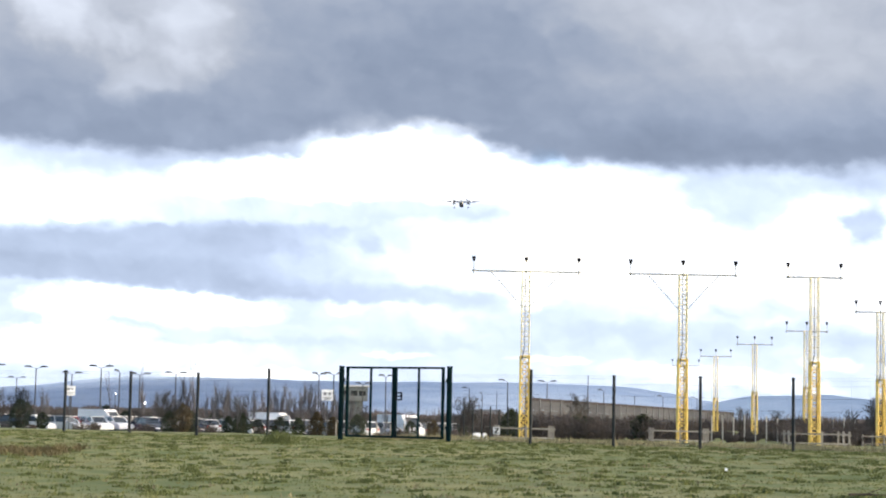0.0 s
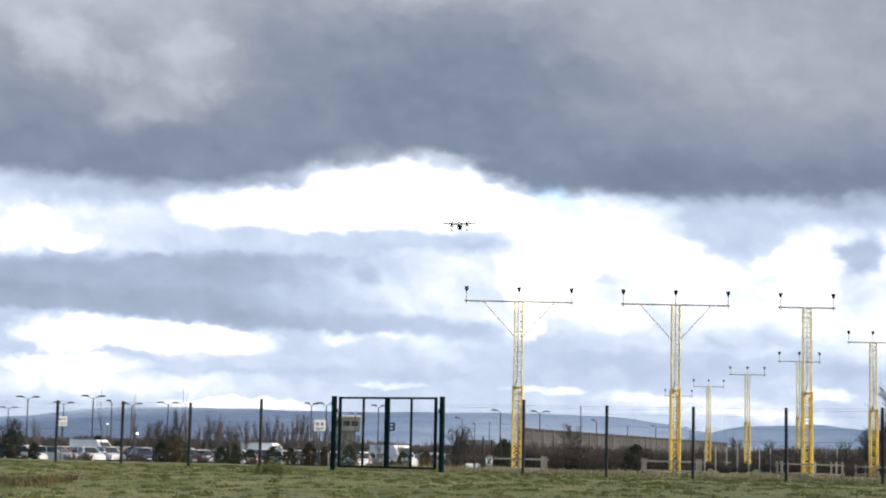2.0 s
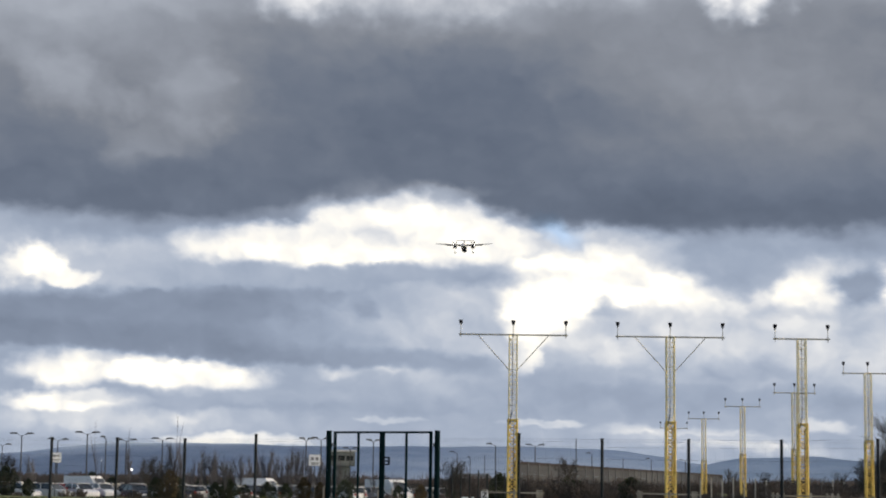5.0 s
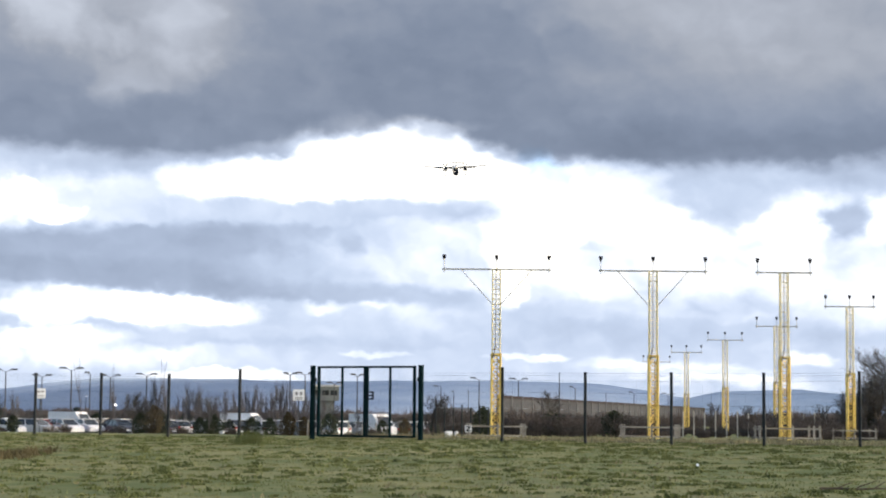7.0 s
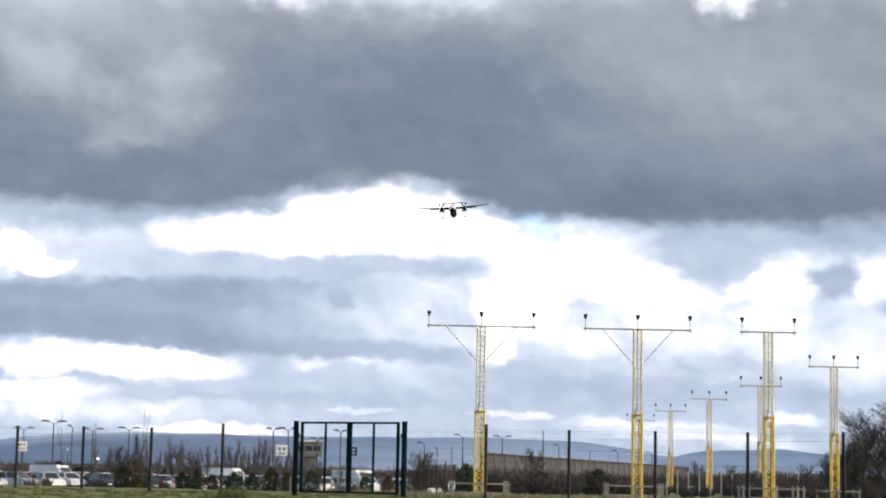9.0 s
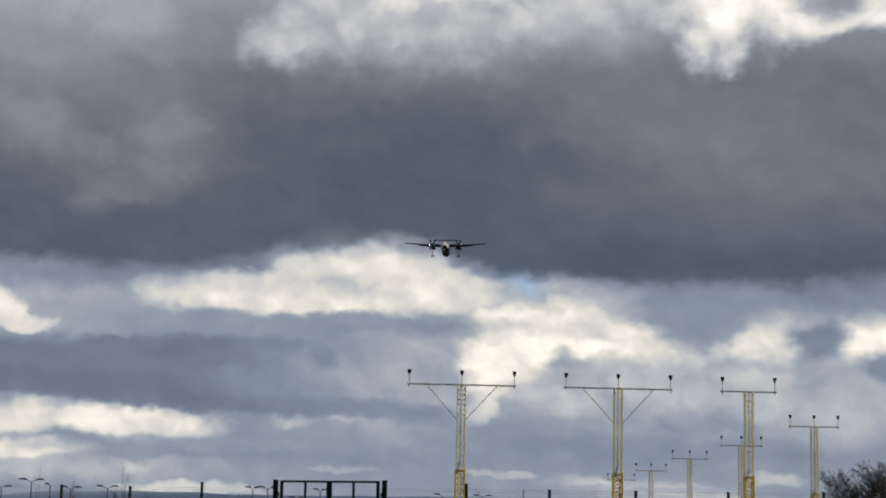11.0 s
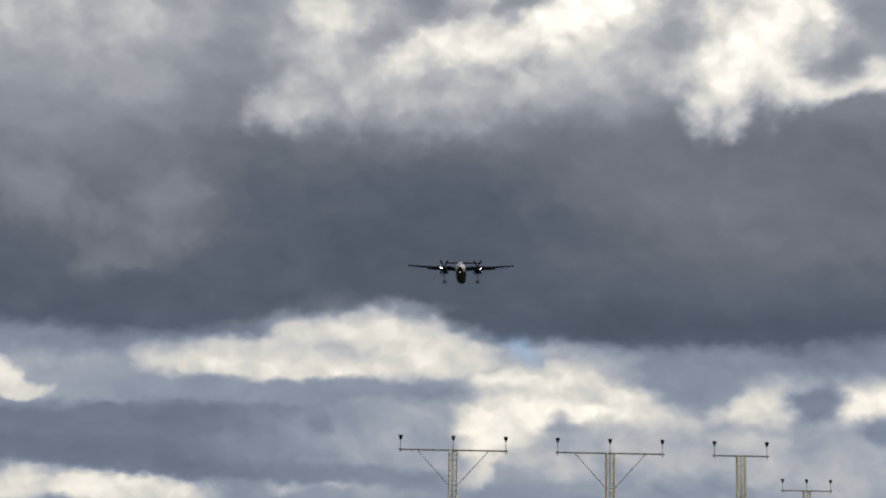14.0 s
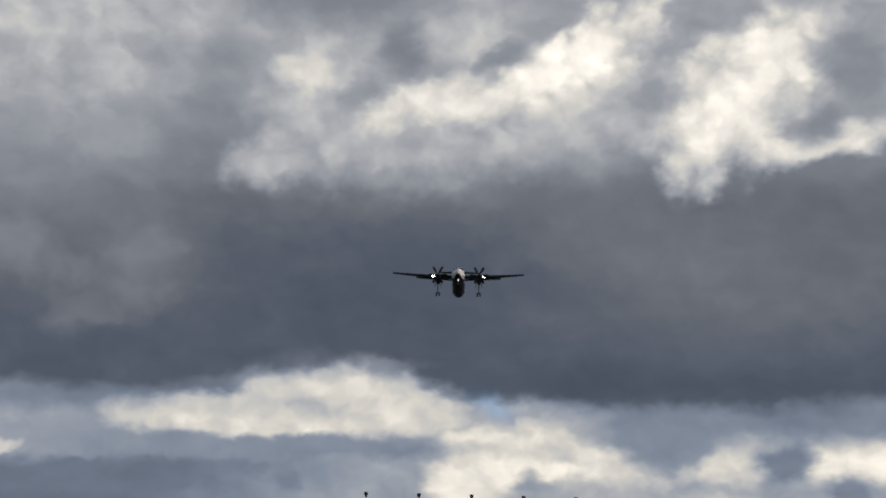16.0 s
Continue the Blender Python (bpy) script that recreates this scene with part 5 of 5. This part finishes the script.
def odd_bits():
    """Small things in and beyond the field."""
    x, y = polar(-4.9, 58)
    rng = random.Random(3)
    segs = [(Vector((x + rng.gauss(0, 0.3), y + rng.gauss(0, 0.2), ground_z(x, y) - 0.02)),) for _ in range(260)]
    segs = [(a, a + Vector((rng.uniform(-0.12, 0.12), rng.uniform(-0.1, 0.1), rng.uniform(0.15, 0.42))), 0.012, 0.004) for (a,) in segs]
    tagged(new("rush_clump", twigs_mesh("rush_clump", segs, tuft_mat)), "dark clump of rushes in the grass by the fence", "rushes", kind="stuff")
    x, y = polar(12.45, 30.0)
    b = thing("fallen_branch", "thin dark fallen branch lying in the grass", "branch", at=pose(x, y, ground_z(x, y) + 0.05, 0, 0, 4))
    limb = [(Vector((k * 0.32, 0.05 * math.sin(k * 2), 0.02 * math.sin(k * 3))), Vector(((k + 1) * 0.32, 0.05 * math.sin(k * 2 + 2), 0.02 * math.sin(k * 3 + 3))), 0.022 - 0.003 * k, 0.019 - 0.003 * k) for k in range(5)]
    ob = new("limb", twigs_mesh("limb", limb, bark, 6))
    ob.parent = b
    for k in range(4):
        p = Vector((0.3 + k * 0.3, 0, 0.02))
        ob = new("twig", twigs_mesh("twig", [(p, p + Vector((0.3, (-1) ** k * 0.12, 0.09 + 0.03 * k)), 0.011, 0.004)], bark, 5))
        ob.parent = b
    x, y = polar(8.8, 40)
    bm = loft(fresh(), [[(-0.03, 0, 0.0), (0.02, 0.01, 0.0), (0.03, 0.02, 0.05), (-0.02, 0.03, 0.06)], [(-0.03, 0.02, 0.0), (0.02, 0.03, 0.0), (0.03, 0.04, 0.05), (-0.02, 0.05, 0.06)]])
    bmesh.ops.recalc_face_normals(bm, faces=bm.faces)
    tagged(part("paper_scrap", bm, sign_white, at=pose(x, y, ground_z(x, y) + 0.02)), "scrap of crumpled white paper in the grass", "litter")
    bright = glow("floodlight", (1.0, 0.98, 0.95), 3.0)
    for az, el, d, r in ((-9.05, 0.28, 240, 0.12), (-9.95, 0.55, 240, 0.06)):
        x, y = polar(az, d)
        z = EYE + d * math.tan(radians(el)) - ground_z(x, y)
        f = thing("floodlight", "small lit floodlight on a slim pole in the car park", "lamp", "floodlights", at=seat(x, y, -az))
        part("pole", rod(fresh(), (0, 0.1, -0.1), (0, 0.1, z), 0.05, 0.04, sides=8), lamp_column, f)
        part("housing", box(fresh(), (r * 2.6, 0.14, r * 2.4), (0, 0, z), 0.02), lamp_black, f)
        part("lens", rod(fresh(), (0, -0.07, z), (0, -0.085, z), r, sides=16), bright, f)


odd_bits()


# ---- airliner ----
def ring(x0, y, z0, rx, rz, n=20):
    return [(x0 + rx * math.cos(k * math.tau / n), y, z0 + rz * math.sin(k * math.tau / n)) for k in range(n)]


hull_white = surface("white_aircraft_paint", (0.66, 0.66, 0.72), (0.76, 0.76, 0.82), 0.6, 0.3)
hull_purple = surface("dark_purple_aircraft_paint", (0.006, 0.008, 0.040), (0.011, 0.013, 0.060), 0.6, 0.6)
wing_grey = surface("grey_wing_paint", (0.010, 0.014, 0.038), (0.018, 0.025, 0.056), 0.8, 0.6)
for _m in (hull_purple, wing_grey, lamp_black):
    _m.node_tree.nodes["Principled BSDF"].inputs["Specular IOR Level"].default_value = 0.08
strut_metal = surface("gear_leg_metal", (0.04, 0.04, 0.05), (0.08, 0.08, 0.09), 4, 0.4, 0.5)
landing_glow = glow("landing_light", (1.0, 0.90, 0.78), 14.0)
beacon_glow = glow("nose_light", (1.0, 0.85, 0.75), 2.5)


PORT = mesh_from("cabin_window", box(fresh(), (0.05, 0.28, 0.38), (0, 0, 0), 0.02), dark_glass)


def airliner():
    """A high-wing twin turboprop, 32.8 m long and 28.4 m across; its nose points to -y, wing root at the origin."""
    p = thing("airliner", "twin-turboprop airliner with white nose and dark belly, gear down", "aircraft")
    R = 1.35
    zc = -1.15
    stations = [(-14.6, 0.06, -0.45), (-14.3, 0.38, -0.40), (-13.6, 0.72, -0.28), (-12.6, 1.05, -0.12), (-11.4, 1.28, -0.02), (-10, R, 0),
                (0, R, 0), (8, R, 0), (11, 1.18, 0.2), (14, 0.78, 0.55), (16.5, 0.40, 0.85), (18.2, 0.1, 1.0)]
    def hull(a0, a1, stations):
        bm = fresh()
        n = 24
        rows = [[(r * math.sin(a), y, zc + dz + r * math.cos(a)) for a in (a0 + (a1 - a0) * k / n for k in range(n + 1))] for y, r, dz in stations]
        vs = [[bm.verts.new(q) for q in row] for row in rows]
        for a, b in zip(vs, vs[1:]):
            for k in range(n):
                bm.faces.new((a[k], a[k + 1], b[k + 1], b[k]))
        return bm
    top, low = radians(100), radians(136)
    fus = part("fuselage", hull(-top, top, stations[5:]), hull_white, p, "white upper fuselage", smooth=True)
    part("belly", hull(top, math.tau - top, stations[5:]), hull_purple, p, "dark purple belly", smooth=True)
    part("nose_cone", hull(-low, low, stations[:6]), hull_white, fus, smooth=True)
    part("nose_underside", hull(low, math.tau - low, stations[:6]), hull_purple, fus, smooth=True)
    for s in (-1, 1):
        for k, (x, y, w, d) in enumerate(((0.30, -12.75, 0.5, 0.10), (0.78, -12.45, 0.42, 0.12))):
            bm = box(fresh(), (w, 0.5, 0.34), (s * x, y, zc + 0.62 - 0.07 * k), 0.05, pose(0, 0, 0, -38, 0, s * (6 + 34 * k)))
            part("cockpit_window", bm, dark_glass, fus)
        for k in range(20):
            w = new("cabin_window", PORT)
            w.parent, w.matrix_basis = fus, pose(s * 1.335, -9.2 + k * 0.82, zc + 0.3)

    def foil(y0, c, z, x, t):
        up = [(0, 0), (0.03, 0.5), (0.15, 0.95), (0.35, 1.0), (0.65, 0.6), (1, 0.03)]
        return [(x, y0 + f * c, z + h * t) for f, h in up] + [(x, y0 + f * c, z - 0.55 * h * t) for f, h in up[:0:-1]]
    for s in (-1, 1):
        bm = loft(fresh(), [foil(-1.6, 3.4, 0.25, 0, 0.34), foil(-1.6, 3.4, 0.27, s * 4.6, 0.32), foil(-0.95, 2.2, 0.72, s * 10.5, 0.2), foil(-0.6, 1.5, 1.05, s * 14.1, 0.12),
                            foil(-0.4, 1.0, 1.07, s * 14.2, 0.04)])
        bmesh.ops.recalc_face_normals(bm, faces=bm.faces)
        w = part("wing", bm, wing_grey, p)
        for x0, x1, z in ((1.4, 3.8, 0.36), (5.2, 9.2, 0.60)):
            part("flap", box(fresh(), (x1 - x0, 0.75, 0.08), (s * (x0 + x1) / 2, 2.05, z - 0.2), 0.02, pose(0, 0, 0, -10, s * -4.0, 0)), wing_grey, w)
        # engine
        cx = s * 4.42
        nac = loft(fresh(), [ring(cx, -4.3, -0.12, 0.30, 0.30), ring(cx, -4.0, -0.15, 0.46, 0.50), ring(cx, -3.0, -0.22, 0.58, 0.70), ring(cx, -1.2, -0.30, 0.62, 0.85),
                             ring(cx, 1.0, -0.32, 0.58, 0.80), ring(cx, 3.2, -0.15, 0.36, 0.45), ring(cx, 4.6, -0.02, 0.10, 0.12)])
        bmesh.ops.recalc_face_normals(nac, faces=nac.faces)
        nacelle = part("engine_nacelle", nac, hull_purple, p, "dark engine nacelle", smooth=True)
        intake = loft(fresh(), [ring(cx, -4.15, -0.62, 0.26, 0.15, 12), ring(cx, -3.4, -0.72, 0.34, 0.2, 12), ring(cx, -2.2, -0.75, 0.36, 0.25, 12)])
        part("air_intake", intake, lamp_black, nacelle)
        # undercarriage
        leg = part("main_gear", rod(rod(fresh(), (cx, 0.5, -0.9), (cx, 0.35, -3.35), 0.11, 0.09, sides=8), (cx, 1.6, -1.0), (cx, 0.45, -2.5), 0.06, sides=6), strut_metal, p)
        for d in (-1, 1):
            wh = rod(fresh(), (cx + d * 0.16, 0.35, -3.38), (cx + d * 0.46, 0.35, -3.38), 0.43, sides=20)
            bmesh.ops.bevel(wh, geom=[e for e in wh.edges if len(e.link_faces) == 2 and e.calc_face_angle(0) > 1.0], offset=0.08, segments=2, affect="EDGES")
            part("tyre", wh, tyre_rubber, leg)
            part("gear_door", box(fresh(), (0.05, 2.3, 0.75), (cx + d * 0.62, 0.6, -1.35), 0.02, pose(0, 0, 0, 0, d * -14, 0)), hull_purple, leg)
        part("landing_light", box(fresh(), (0.56, 0.12, 0.44), (s * 5.42, -1.80, 0.26), 0.06), landing_glow, w, "glowing landing light")
    # nose gear
    ng = part("nose_gear", rod(fresh(), (0, -11.9, zc - 1.2), (0, -12.05, -3.75), 0.09, 0.07, sides=8), strut_metal, p)
    for d in (-1, 1):
        part("tyre", rod(fresh(), (d * 0.1, -12.05, -3.72), (d * 0.3, -12.05, -3.72), 0.30, sides=18), tyre_rubber, ng)
        part("gear_door", box(fresh(), (0.04, 1.5, 0.5), (d * 0.42, -11.9, zc - 1.5), 0.015), hull_purple, ng)
    part("nose_light", box(fresh(), (0.2, 0.1, 0.2), (0, -12.2, -2.75), 0.04), beacon_glow, ng)
    # tail
    fin = loft(fresh(), [[(x * 0.22, 11.2 + f * 5.6, zc + 1.0) for x, f in ((0, 0), (1, 0.3), (0.5, 0.8), (0, 1), (-0.5, 0.8), (-1, 0.3))],
                         [(x * 0.13, 15.0 + f * 3.4, 4.5) for x, f in ((0, 0), (1, 0.3), (0.5, 0.8), (0, 1), (-0.5, 0.8), (-1, 0.3))]])
    bmesh.ops.recalc_face_normals(fin, faces=fin.faces)
    part("tail_fin", fin, hull_purple, p, "dark purple tail fin")
    part("bullet_fairing", loft(fresh(), [ring(0, 14.4, 4.55, 0.05, 0.05, 10), ring(0, 15.2, 4.55, 0.2, 0.2, 10), ring(0, 17.6, 4.55, 0.2, 0.2, 10), ring(0, 18.8, 4.55, 0.04, 0.04, 10)]), hull_white, p)
    for s in (-1, 1):
        bm = loft(fresh(), [foil(15.1, 2.3, 4.55, s * 0.1, 0.13), foil(15.8, 1.4, 4.57, s * 4.6, 0.08)])
        bmesh.ops.recalc_face_normals(bm, faces=bm.faces)
        part("stabiliser", bm, wing_grey, p)
    return p


def propeller(parent, s):
    hub = new("propeller", mesh_from("propeller", loft(fresh(), [ring(0, 0.0, 0, 0.30, 0.30, 16), ring(0, -0.35, 0, 0.24, 0.24, 16), ring(0, -0.75, 0, 0.05, 0.05, 16)]), lamp_black, True))
    hub.parent = parent
    hub["label"] = "six-bladed black propeller"
    blade = None
    for k in range(6):
        if blade is None:
            bm = fresh()
            secs = []
            for r, c, tw in ((0.25, 0.12, 50), (0.7, 0.22, 36), (1.3, 0.30, 26), (1.8, 0.28, 20), (2.05, 0.12, 16)):
                a = radians(tw)
                secs.append([(u * c * math.cos(a) - v * math.sin(a), -0.3 + u * c * math.sin(a) + v * math.cos(a), r) for u, v in ((-1, 0), (0, 0.035), (1, 0), (0, -0.035))])
            blade = mesh_from("blade", loft(bm, secs), lamp_black)
        b = new("blade", blade)
        b.parent, b.matrix_basis = hub, pose(0, 0, 0, 0, 60 * k, 0)
    return hub


plane = airliner()
props = [(s, propeller(plane, s)) for s in (-1, 1)]


# ---- what moves ----
# seconds, sideways, height and bank of the airliner, which comes on at 48 m/s
FLIGHT = [
    (0, 10.87, 137.78, 0), (1, 11.70, 135.05, 0), (2, 13.05, 131.25, 1.2), (3, 14.50, 127.58, 2), (3.5, 14.75, 126.35, 2),
    (4, 15.36, 123.97, 1.5), (6.5, 17.98, 115.00, 0), (7, 18.52, 113.14, 1.5), (7.5, 19.50, 111.17, 3), (8, 20.07, 109.37, 3),
    (8.5, 20.60, 107.87, 4), (9, 21.00, 106.47, 4.5), (11.5, 22.25, 98.32, 0), (12.5, 22.27, 94.85, 0), (13.5, 23.02, 90.78, 0),
    (14.5, 23.88, 87.25, 0.5), (15.5, 24.78, 83.69, 0.5), (16, 25.23, 82.39, 0),
]


def motions():
    walk(plane, [(t, pose(x, 390 + 48 * (16 - t), z, 0.6, -b, -1.5 - 0.165 * t)) for t, x, z, b in FLIGHT])
    for s, hub in props:
        walk(hub, [(k / 10, pose(s * 4.42, -4.3, -0.12, 0, (30 + 84 * k) % 360, 0)) for k in range(161)])
    walk(cloud_sheet, [(t, pose(2.5 * (t - 12.5), 0, 0)) for t in (0, 16)])


motions()
